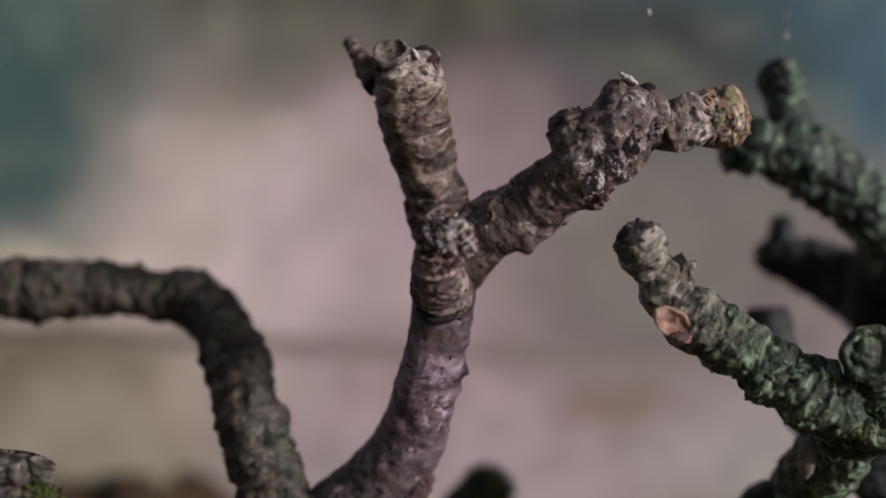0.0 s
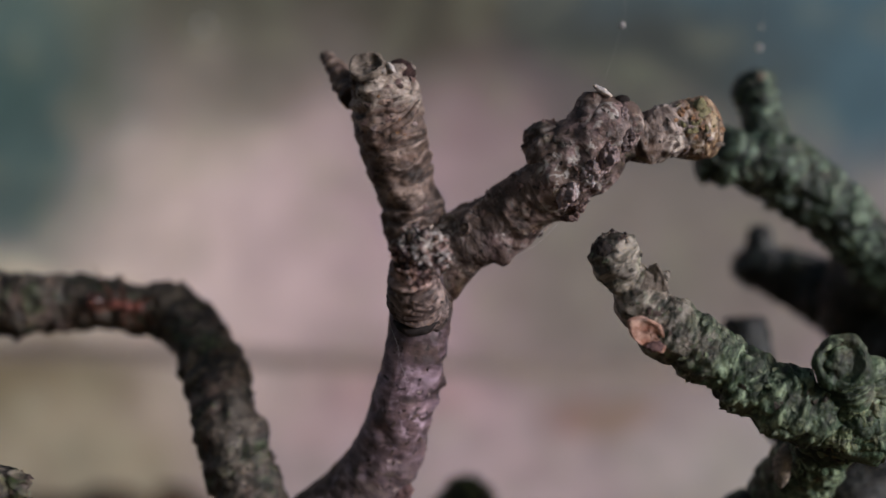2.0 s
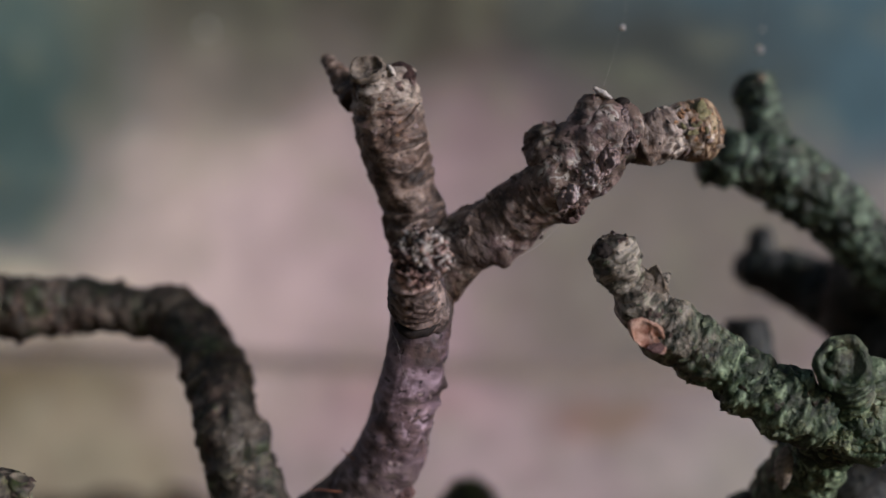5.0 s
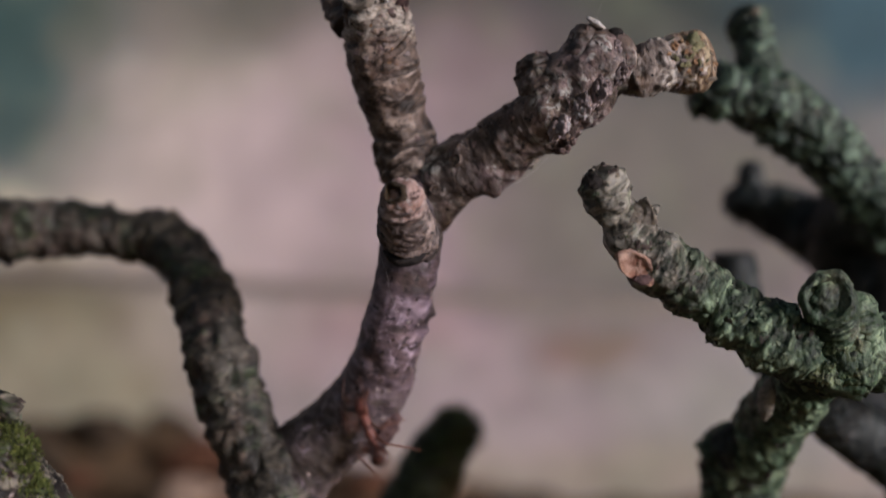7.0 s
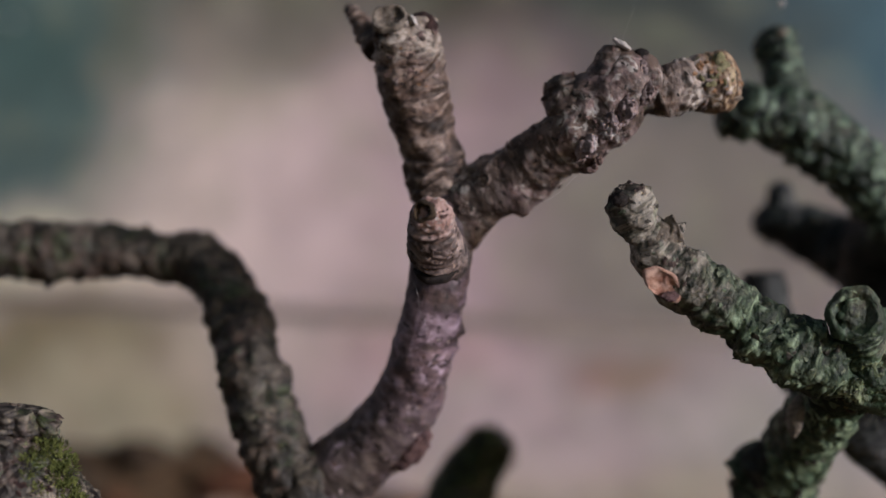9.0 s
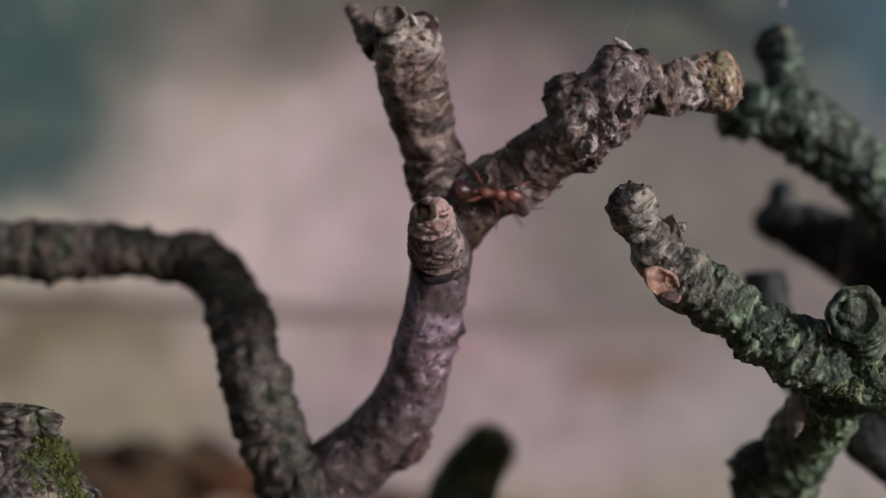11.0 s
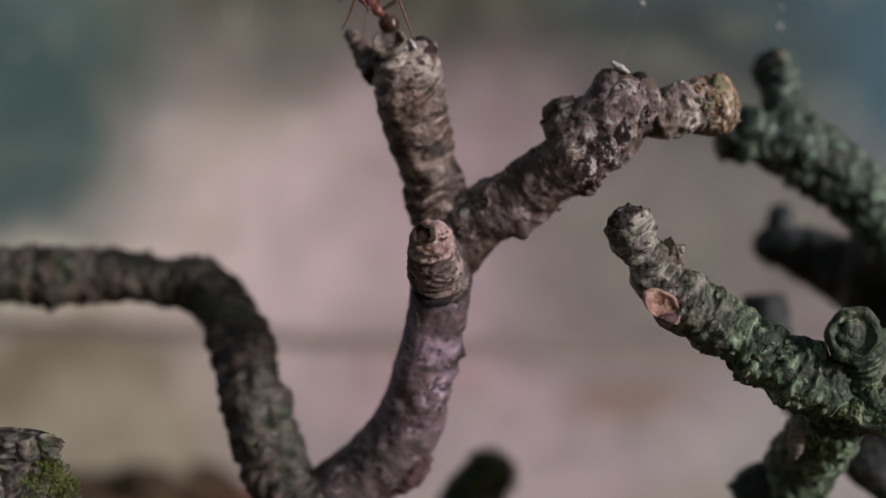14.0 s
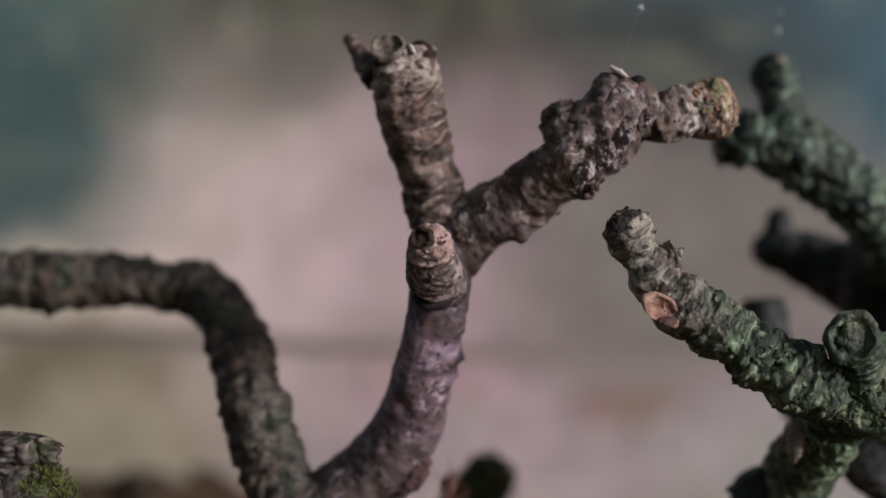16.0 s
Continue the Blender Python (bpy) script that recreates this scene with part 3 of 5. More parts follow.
# ---- the forked twig ----
def build_forked_twig():
    t = thing("forked_twig", "bare grey-brown forked twig with wrinkled bark, rooted in soil", "twig")
    limb("stem", [(-9.1, 119.0, -68.6, 5.24), (-10.1, 118.0, -52.4, 4.78), (-10.9, 116.0, -38.8, 4.39), (-11.3, 114.5, -31.2, 4.24), (-11.4, 113.5, -25.9, 4.00), (-11.2, 113.2, -21.9, 3.09)], BARK_OLIVE, t, 1, segs=112, step=0.3, plates=0.12)
    olive = limb("branch", [(-12.20, 113.6, -26.00, 3.30), (-13.90, 113.4, -20.90, 3.00), (-15.80, 114.0, -16.50, 2.91), (-17.00, 115.5, -12.70, 2.95), (-18.75, 119.0, -8.85, 2.72), (-20.65, 123.0, -5.85, 2.76), (-23.55, 126.0, -3.75, 2.66), (-27.60, 127.0, -3.10, 2.40), (-32.80, 127.5, -2.50, 2.53), (-39.00, 127.5, -2.60, 2.87), (-45.50, 127.0, -2.40, 2.69), (-54.60, 126.0, -1.90, 2.61), (-65.80, 124.0, 0.40, 2.35)],
         BARK_OLIVE, t, 2, "olive-grey side branch bent sharply at an elbow", segs=112, step=0.25, ring_len=2.2, rings=0.26, lump=1.7, rough=0.9, plates=0.06, nodes=(0.2, 2.9),
         knobs=[(-19.7, 113.0, -13.5, 0.60, 0.5), (-13.1, 113.0, -12.9, 1.49, 0.5), (-37.9, 125.0, 0.1, 1.38, 0.5), (-38.2, 126.0, -5.8, 1.66, 0.5), (-25.3, 125.0, -1.0, 1.38, 0.4), (-15.3, 118.0, -8.3, 1.56, 0.3)])
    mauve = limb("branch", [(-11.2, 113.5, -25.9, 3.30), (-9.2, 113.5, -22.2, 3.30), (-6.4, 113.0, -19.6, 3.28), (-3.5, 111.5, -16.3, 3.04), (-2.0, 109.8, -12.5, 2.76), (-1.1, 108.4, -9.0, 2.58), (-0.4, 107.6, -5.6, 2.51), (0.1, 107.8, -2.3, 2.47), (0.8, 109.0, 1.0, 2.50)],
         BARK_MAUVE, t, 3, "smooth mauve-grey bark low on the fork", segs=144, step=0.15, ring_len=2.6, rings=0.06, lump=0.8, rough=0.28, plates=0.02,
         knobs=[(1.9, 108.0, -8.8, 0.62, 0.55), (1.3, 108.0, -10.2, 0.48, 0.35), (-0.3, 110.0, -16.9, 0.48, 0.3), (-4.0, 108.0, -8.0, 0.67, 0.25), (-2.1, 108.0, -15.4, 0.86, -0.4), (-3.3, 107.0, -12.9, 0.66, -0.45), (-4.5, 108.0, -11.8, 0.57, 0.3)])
    upright = limb("branch", [(1.1, 109.5, 0.0, 2.31), (0.3, 110.0, 2.7, 2.71), (-0.8, 110.0, 5.4, 2.57), (-1.65, 109.3, 8.5, 2.6), (-2.4, 108.6, 11.8, 2.95), (-2.8, 108.0, 14.8, 2.8), (-2.9, 107.6, 17.0, 2.56)],
         BARK_DRY, t, 4, "upright branch with a sawn, knobbly end", segs=144, step=0.12, ring_len=1.3, rings=0.28, lump=1.0, rough=0.5, plates=0.03, tip="cut",
         knobs=[(-5.7, 108.0, 11.0, 0.76, 0.4), (-3.9, 106.0, 12.0, 1.40, 0.3), (-1.8, 105.5, 13.1, 1.21, 0.35), (0.8, 109.0, 8.7, 0.58, 0.25), (1.2, 109.0, 6.0, 0.86, 0.5), (-2.9, 110.0, 4.4, 0.73, 0.3), (-4.4, 105.5, 14.9, 0.93, 0.3)])
    crust = limb("branch", [(0.8, 108.5, -1.1, 1.91), (2.7, 108.6, 1.7, 2.49), (4.6, 108.4, 3.3, 2.82), (7.1, 107.5, 4.8, 2.60), (9.4, 106.4, 6.6, 2.62), (11.4, 105.4, 8.1, 2.97), (13.4, 104.9, 10.0, 3.05), (15.1, 104.8, 11.3, 2.68), (16.3, 104.9, 11.6, 2.40)],
         BARK_CRUST, t, 5, "leaning branch with flaking lichen-crusted bark", segs=160, step=0.14, ring_len=1.9, rings=0.06, lump=1.5, rough=0.5, lobes=(0.07, 1.1, 1.0), grain=(0.75, 0.75),
         knobs=[(14.0, 105.0, 13.0, 1.66, 0.8), (11.6, 105.0, 5.4, 1.11, 0.6), (12.9, 105.0, 5.1, 0.65, 0.6), (6.9, 107.0, 1.2, 0.94, 0.5), (4.1, 107.0, 4.5, 0.66, 0.35), (17.1, 104.5, 12.9, 1.01, 0.5), (23.7, 106.5, 14.1, 0.94, 0.5), (11.6, 102.5, 5.0, 0.72, -0.8), (8.1, 103.0, 7.5, 0.32, -0.5), (12.6, 102.5, 6.4, 0.45, -0.5), (10.4, 104.0, 4.4, 0.46, -0.5), (13.3, 104.0, 5.1, 0.41, 0.7), (13.9, 103.5, 6.9, 0.46, 0.5), (14.6, 103.5, 8.5, 0.55, 0.5), (12.2, 104.0, 4.4, 0.37, 0.7), (5.6, 105.0, 5.6, 0.37, -0.35), (10.7, 102.5, 8.4, 0.41, -0.3), (14.6, 102.0, 10.2, 0.45, -0.3)])
    knob = limb("spur", [(12.3, 105.4, 7.0, 2.79), (11.2, 105.4, 8.8, 2.69), (10.3, 105.5, 10.4, 2.14), (9.9, 105.6, 11.4, 1.53)], BARK_CRUST, t, 16, "blunt knob on the branch", segs=96, step=0.12, lump=1.3, rough=1.2, rings=0.08, plates=0.1, grain=(0.8, 0.8))
    peak = limb("spur", [(13.7, 105.0, 10.5, 2.31), (13.8, 104.9, 12.1, 2.13), (13.9, 104.8, 13.3, 1.71), (14.0, 104.8, 14.4, 1.25)], BARK_CRUST, t, 17, "pointed knob with peeling bark", segs=96, step=0.12, lump=0.9, rough=0.8, rings=0.08, grain=(0.8, 0.8), tip="cut")
    crown = limb("spur", [(15.2, 105.0, 10.6, 2.2), (15.8, 105.0, 12.0, 1.95), (16.2, 105.0, 13.0, 1.5), (16.3, 105.0, 13.4, 1.2)], BARK_PALE, t, 18, "second blunt knob beside the peeling one", segs=96, step=0.12, lump=0.9, rough=0.8, rings=0.08, grain=(0.8, 0.8), tip="cut")
    for k, (x, y, z, r) in enumerate(((11.4, 103.3, 6.6, 1.25), (13.0, 103.0, 8.2, 1.45), (14.5, 102.9, 9.4, 1.4), (16.0, 103.4, 10.9, 1.15), (15.6, 103.2, 12.4, 0.95), (14.3, 103.6, 12.2, 0.7))):
        patch = part("crust_patch", lump((x, y, z), (r * 1.1, 0.75, r), 30 + k, 0.3, 1.5, 5, (0.2, 0.1, 1)), BARK_PALE, t, "pale crumbly crust on the bark")
        scatter(patch, [(x, y, z, r * 1.5, 4)], [PALE_FLAKE, GREY_FLAKE], 60 + k, (0.25, 0.6))
    tip = limb("branch_tip", [(16.6, 105.0, 10.9, 1.7), (17.8, 105.0, 11.0, 1.95), (19.1, 105.1, 11.2, 2.05), (20.5, 105.5, 11.6, 2.2), (21.9, 106.0, 11.9, 2.42), (22.8, 106.3, 12.1, 2.3)],
         BARK_TIP, t, 10, "grey branch tip ending in ochre and yellow crust", segs=144, step=0.12, ring_len=1.9, rings=0.12, lump=1.2, rough=1.5, plates=0.08, knobs=[(23.7, 106.5, 14.1, 0.75, 0.6), (21.1, 105.0, 13.5, 0.74, 0.4), (23.3, 105.5, 10.3, 0.74, 0.5)])
    stub = limb("stub", [(0.8, 108.5, -2.3, 1.91), (0.1, 105.6, -2.5, 2.14), (-0.4, 102.6, -2.0, 2.12), (-0.6, 100.4, -1.3, 1.99), (-0.7, 98.8, -0.3, 1.78), (-0.7, 97.6, 0.6, 1.63)],
         BARK_SPUR, t, 6, "short spur with ring-like bud scars", segs=128, step=0.08, ring_len=0.95, rings=0.45, lump=0.5, rough=1.0, plates=0.05)
    bud = part("bud", lump((-0.7, 97.5, 0.7), (1.6, 1.5, 1.55), 3, 0.14, 1.6, 5), BUD, t, "pinkish scaly bud tip")
    scatter(bud, [(*(-0.2, 96.2, 0.7), 1.5, 40)], [PALE_FLAKE, WHITE_FLAKE, BUD, REDDISH], 16, (0.25, 0.7))
    # Dark arc stands in for the shadow under the spur's overhang.
    limb("spur_shade", [(-2.2, 102.2, -3.4, 0.1), (-1.6, 101.7, -3.9, 0.26), (-0.7, 101.5, -4.15, 0.38), (0.4, 101.7, -3.95, 0.3), (1.1, 102.2, -3.5, 0.1)], HOLLOW, t, 81, "dark arc painted in for the shade below the spur", segs=24, step=0.1, lump=0.4, rough=0.4, rings=0.0)
    for k, (z, wide, y) in enumerate(((-2.6, 1.5, 100.3), (-1.7, 1.7, 99.0), (-0.7, 1.6, 97.9))):
        limb("bud_ring", [(-0.6 - wide, y + 1.2, z + 0.5, 0.1), (-0.6 - 0.5 * wide, y + 0.1, z - 0.1, 0.2), (-0.4, y - 0.25, z - 0.3, 0.24), (-0.4 + 0.5 * wide, y + 0.1, z - 0.1, 0.2), (-0.4 + wide, y + 1.2, z + 0.5, 0.1)], BARK_SPUR, t, 90 + k, "raised ring scar on the spur", segs=24, step=0.1, lump=0.3, rough=0.5, rings=0.0)
    part("bud_scar", scar_ring((-1.4, 96.0, 1.15), (-0.45, -0.9, 0.1), 0.75, 0.35, 2), DARK_CHIP, t, "dark round bud scar")
    part("twig_scar", scar_ring((-4.3, 105.4, 17.1), (-0.2, -0.9, 0.4), 1.1, 0.3, 5, 0.15, 1.2, 10), OLD_SCAR, t, "pale ring-shaped twig scar")
    part("twig_scar", lump((-1.6, 106.6, 16.5), (1.2, 0.95, 1.1), 6, 0.22, 0.7, 5), CUP, t, "dark red rotten twig scar")
    part("white_flake", lump((-2.3, 105.0, 16.7), (0.25, 0.2, 0.5), 13, 0.4, 2.2, 3, (-0.5, 0, 0.8)), WHITE_FLAKE, t, "sliver of white bark film")
    for k, pts in enumerate(([(-3.5, 106.0, 11.3, 0.19), (-2.4, 105.5, 11.8, 0.33), (-1.0, 105.7, 12.8, 0.33), (-0.1, 106.4, 14.2, 0.19)], [(-5.1, 106.3, 15.4, 0.19), (-4.4, 105.7, 14.4, 0.28), (-2.7, 105.3, 14.0, 0.28), (-1.3, 105.5, 14.5, 0.19)],
                             [(-4.4, 105.9, 13.1, 0.19), (-3.2, 105.4, 13.4, 0.23), (-1.7, 105.4, 13.4, 0.28), (-0.7, 106.0, 14.1, 0.19)], [(-5.6, 106.6, 16.4, 0.19), (-5.4, 106.5, 15.4, 0.23), (-5.1, 106.3, 14.5, 0.19)])):
        limb("scar_ridge", pts, BARK_DRY, t, 70 + k, segs=24, step=0.1, lump=0.12, rough=0.2, rings=0.0)
    part("eyelet", scar_ring((1.8, 106.1, 1.4), (0.1, -1, 0.1), 0.34, 0.25, 7), BARK, t)
    part("eyelet", scar_ring((3.5, 105.8, 3.8), (-0.5, -0.9, 0.1), 0.48, 0.3, 8), BARK, t)
    limb("thorn", [(-5.4, 108.8, 14.9, 1.2), (-6.2, 110.0, 16.3, 1.1), (-7.1, 111.5, 17.5, 0.85), (-8.1, 113.0, 19.0, 0.42)], BARK, t, 9, "shrivelled side shoot", segs=48, step=0.12, tip="point", rings=0.2, rough=1.6, lump=0.8)
    part("white_flake", lump((14.4, 103.5, 14.7), (0.4, 0.25, 0.85), 11, 0.4, 1.8, 4, (0.85, -0.1, -0.5)), WHITE_FLAKE, t, "peeled white bark film")
    # Black lump in place of a hole, the hole's shade in its colour.
    part("hollow", lump((16.1, 103.9, 14.0), (0.62, 0.5, 0.42), 12, 0.2, 1.5, 3), HOLLOW, t, "small dark hole in the bark")
    part("lichen", lump((22.4, 104.2, 12.9), (0.7, 0.5, 1.1), 14, 0.45, 1.8, 4), LICHEN, t, "yellow-green lichen crust")
    for pts in ([(-1.9, 103.6, -5.4, 0.02), (-1.7, 104.4, -6.9, 0.02), (-1.0, 104.2, -8.4, 0.02)], [(7.0, 105.0, 1.3, 0.02), (9.3, 104.5, 2.6, 0.02), (10.9, 104.0, 4.2, 0.02)], [(-2.8, 102.0, -1.1, 0.02), (-2.5, 102.8, -3.6, 0.02), (-1.9, 103.6, -5.4, 0.02)]):
        bm = bmesh.new()
        thin_tube(bm, [(*q[:3], 0.007) for q in spline(pts, 0.4)[0].tolist()], 5)
        part("silk_thread", bm, SILK, t, "stray strand of spider silk")
    strand = bmesh.new()
    thin_tube(strand, [(*p, 0.003) for p in ((14.2, 102.6, 14.6), (17.5, 112.0, 21.5), (19.5, 118.0, 29.2), (21.6, 124.0, 42.1))], 5)
    silk = part("silk_strand", strand, SILK, t, "dusty strand of spider silk")
    part("dust_grain", lump((17.5, 112.0, 21.5), (0.28, 0.28, 0.28), 2, 0.2, 2.0, 2), SILK, silk)
    scatter(crust, [(*(12.6, 102.6, 6.8), 2.4, 40), (*(14.3, 102.4, 8.6), 2.4, 14), (*(12.1, 103.6, 5.3), 2.0, 22)], [PALE_FLAKE, PALE_FLAKE, GREY_FLAKE], 1, (0.25, 0.6))
    scatter(crust, [(*(13.0, 103.6, 5.0), 1.3, 30), (*(10.0, 103.0, 8.7), 3.5, 6), (*(5.4, 105.8, 3.5), 5, 14)], [DARK_FLAKE, DARK_FLAKE, GREY_FLAKE], 2, (0.4, 1.0))
    scatter(crust, [(*(16.1, 102.8, 11.8), 2.6, 12)], [PALE_FLAKE, GREY_FLAKE], 3, (0.3, 0.7))
    scatter(peak, [(*(13.9, 103.0, 13.2), 2.6, 10)], [PALE_FLAKE, GREY_FLAKE], 4, (0.3, 0.7))
    scatter(knob, [(*(9.9, 103.6, 10.3), 3, 10)], [DARK_FLAKE, GREY_FLAKE, OLIVE_FLAKE], 17, (0.4, 1.0), 0.0, False)
    scatter(tip, [(*(22.3, 103.8, 11.5), 2.4, 24)], [OCHRE, PALE_FLAKE, OCHRE, OLD_SCAR], 5, (0.4, 1.0), -0.03, False)
    scatter(tip, [(*(22.2, 104.2, 12.9), 2.0, 22)], [LICHEN, OCHRE], 15, (0.4, 0.9), 0.1, False)
    scatter(mauve, [(*(1.7, 107.0, -9.4), 3, 8), (*(0.3, 108.0, -13.3), 4, 14), (*(-1.9, 108.6, -15.3), 3, 10), (*(-7.0, 111.0, -20.0), 5, 16)], [PALE_FLAKE, GREY_FLAKE, DARK_FLAKE], 6, (0.3, 0.8))
    scatter(upright, [(*(-2.7, 105.3, 14.4), 3, 30), (*(-2.0, 105.4, 12.6), 2, 16)], [PALE_FLAKE, GREY_FLAKE, DARK_FLAKE, OCHRE], 7, (0.3, 0.9))
    scatter(upright, [(*(-1.1, 107.4, 6.7), 7, 24)], [GREY_FLAKE, DARK_FLAKE], 8, (0.4, 1.0))
    scatter(olive, [(*(-15.5, 112.0, -15.7), 9, 40), (*(-20.5, 121.0, -5.3), 8, 25), (*(-32.4, 126.0, -2.7), 16, 50)], [OLIVE_FLAKE, OLIVE_FLAKE, DARK_FLAKE], 9, (0.5, 1.3), 0.1, False)
    scatter(stub, [(*(-0.6, 97.0, -0.4), 3, 24)], [PALE_FLAKE, GREY_FLAKE, DARK_FLAKE], 10, (0.3, 0.8))
    rnd = random.Random(5)
    for k in range(6):
        bm = lump(Vector((11.5, 104.0, 4.4)) + Vector((0.27 * k + rnd.uniform(-0.3, 0.3), rnd.uniform(-0.6, 0.6), 0.18 * k + rnd.uniform(-0.3, 0.3))), (rnd.uniform(0.2, 0.45), 0.35, rnd.uniform(0.15, 0.3)), k, 0.55, 2.0, 3)
        part("crumb", bm, GREY_FLAKE, crust, "dark crumb hanging from the bark")
    part("bark_flap", lump((-2.2, 110.6, -19.2), (1.0, 1.0, 2.2), 15, 0.35, 0.8, 5, (0.6, -0.2, 0.75)), REDDISH, t, "reddish loose bark flap")
    return t


def build_green_shrub():
    t = thing("lichened_shrub", "bare shrub with greenish algae-covered knobbly branches", "shrub")
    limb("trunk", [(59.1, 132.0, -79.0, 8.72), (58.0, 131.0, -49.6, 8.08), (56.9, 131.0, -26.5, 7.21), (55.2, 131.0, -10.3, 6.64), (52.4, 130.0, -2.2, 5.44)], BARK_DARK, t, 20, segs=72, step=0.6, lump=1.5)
    knobbly = limb("branch", [(52.30, 118.0, -13.50, 4.16), (43.60, 108.0, -11.80, 3.33), (37.90, 103.0, -11.50, 2.90), (34.10, 101.0, -11.70, 2.58), (31.40, 100.6, -11.35, 2.18), (29.10, 100.4, -10.35, 2.52), (26.00, 100.4, -8.65, 2.43), (23.20, 100.3, -6.75, 2.31), (20.50, 100.2, -5.05, 2.43), (17.82, 100.1, -3.05, 2.32), (16.02, 99.9, -0.55, 1.82), (14.92, 99.6, 1.25, 1.86), (14.52, 99.4, 1.95, 1.81)],
         BARK_DRY_TIP, t, 21, "knobbly twig with a broken round tip", segs=160, step=0.13, ring_len=1.5, rings=0.2, lump=1.2, rough=0.8, lobes=(0.3, 2.1, 0.74), nodes=(0.5, 3.4), grain=(1.1, 0.5),
         knobs=[(18.1, 99.5, 0.0, 0.75, 0.9), (21.5, 99.5, -3.2, 0.88, 0.35), (29.3, 100.0, -7.9, 0.88, 0.5), (33.0, 98.5, -10.4, 1.30, 0.5), (30.8, 100.5, -9.5, 0.89, -0.7), (19.0, 100.0, -7.0, 0.88, 0.3), (13.9, 97.9, 1.9, 0.47, -0.55), (14.6, 98.6, 2.9, 0.43, 0.4), (13.2, 98.8, 1.6, 0.39, 0.35), (15.5, 99.0, 2.4, 0.39, 0.3)])
    scar = part("bare_scar", scar_ring((17.0, 97.8, -4.3), (-0.05, -0.95, -0.25), 0.9, 0.16, 22, 0.03, 1.5, -38), SCAR, t, "fresh pinkish bare wood scar")
    part("torn_edge", lump((17.7, 98.05, -5.2), (0.32, 0.4, 1.1), 27, 0.35, 1.6, 4, (0.75, 0.25, 0.1)), REDDISH, scar, "dark red torn bark edge")
    scatter(knobbly, [(*(19.6, 98.5, -3.9), 3, 26), (*(22.8, 98.5, -6.7), 4.5, 12), (*(27.6, 98.5, -8.6), 3.5, 24), (*(31.2, 99.0, -10.9), 4, 20)], [GREEN_FLAKE, GREEN_FLAKE, OLIVE_FLAKE], 11, (0.4, 1.2), -0.05, False)
    scatter(knobbly, [(*(15.4, 98.3, 0.5), 3.5, 14)], [PALE_FLAKE, GREEN_FLAKE, OLIVE_FLAKE], 12, (0.3, 0.9))
    side = limb("spur", [(16.2, 99.3, -0.9, 0.79), (17.2, 98.9, -0.4, 0.87), (18.1, 98.7, 0.0, 0.83)], OLD_SCAR, t, 41, "short square side spur", segs=64, step=0.08, lump=1.0, rough=1.6, rings=0.15, plates=0.08, tip="cut")
    scatter(knobbly, [(*(14.2, 98.6, 2.4), 1.6, 22)], [OLIVE_FLAKE, OLD_SCAR, DARK_FLAKE], 18, (0.4, 0.9), 0.1, False)
    scatter(knobbly, [(*(24.0, 98.4, -7.2), 4.0, 8), (*(28.5, 98.4, -9.6), 3.5, 12)], [LOBE], 33, (0.4, 0.9), 0.0)
    scatter(knobbly, [(*(17.2, 98.0, -4.3), 2.1, 16)], [REDDISH, OLIVE_FLAKE, DARK_FLAKE], 20, (0.3, 0.8), 0.1)
    # Tip hollow as a black lump, its inner shade put into the colour.
    part("tip_hollow", lump((13.6, 98.0, 2.0), (0.62, 0.45, 0.6), 23, 0.4, 1.2, 4), HOLLOW, t, "dark hollow of the broken tip, drawn as a black lump")
    limb("knob", [(34.5, 101.0, -11.1, 1.78), (32.9, 99.5, -8.7, 1.84), (31.8, 98.2, -6.9, 1.99), (31.4, 97.4, -6.6, 1.93)], BARK_GREEN, t, 24, "round spur seen end on", segs=112, step=0.12, tip="cut", ring_len=0.6, rings=0.25, rough=1.3)
    for k, (r, y) in enumerate(((1.7, 96.95),)):
        part("spur_ring", scar_ring((31.25 + 0.1 * k, y, -6.5 - 0.08 * k), (-0.12, -1, 0.15), r, 0.3, 25 + k, 0.14), BARK_GREEN, t, "ringed end of a spur")
    part("spur_core", lump((31.35, 97.25, -6.6), (1.25, 0.5, 1.2), 61, 0.35, 1.3, 4), BARK_GREEN, t, "dark rotten heart of the spur")
    limb("spur", [(35.4, 101.0, -11.1, 1.78), (34.8, 100.0, -8.8, 1.67), (34.5, 99.4, -7.4, 1.49)], BARK_GREEN, t, 26, segs=80, step=0.15, ring_len=0.6, rings=0.25, rough=1.5)
    stem = limb("stem", [(30.7, 123.0, -71.5, 5.42), (30.8, 122.5, -51.7, 4.53), (31.1, 122.0, -38.1, 3.87), (31.0, 121.0, -29.8, 3.52), (31.3, 119.5, -24.7, 3.58), (32.1, 115.0, -19.9, 3.05), (32.5, 109.0, -15.8, 2.6), (32.5, 103.0, -12.4, 2.18)],
         BARK_GREEN, t, 27, "dark damp stem with a pale green edge", segs=128, step=0.2, ring_len=2.2, rings=0.2, lump=1.4, rough=1.0, lobes=(0.35, 2.2, 1.0),
         knobs=[(26.7, 119.0, -20.5, 0.84, 1.2), (30.6, 112.0, -14.5, 0.69, 1), (27.3, 118.0, -21.8, 2.08, 1.6)])
    scatter(stem, [(*(30.2, 115.0, -20.7), 7, 60)], [GREEN_FLAKE, OLIVE_FLAKE, DARK_FLAKE], 13, (0.4, 1.2), 0.1, False)
    scatter(stem, [(*(33.0, 100.5, -12.6), 3.0, 40)], [LICHEN, LOBE, GREEN_FLAKE, DARK_FLAKE], 23, (0.4, 1.0), 0.1, False)
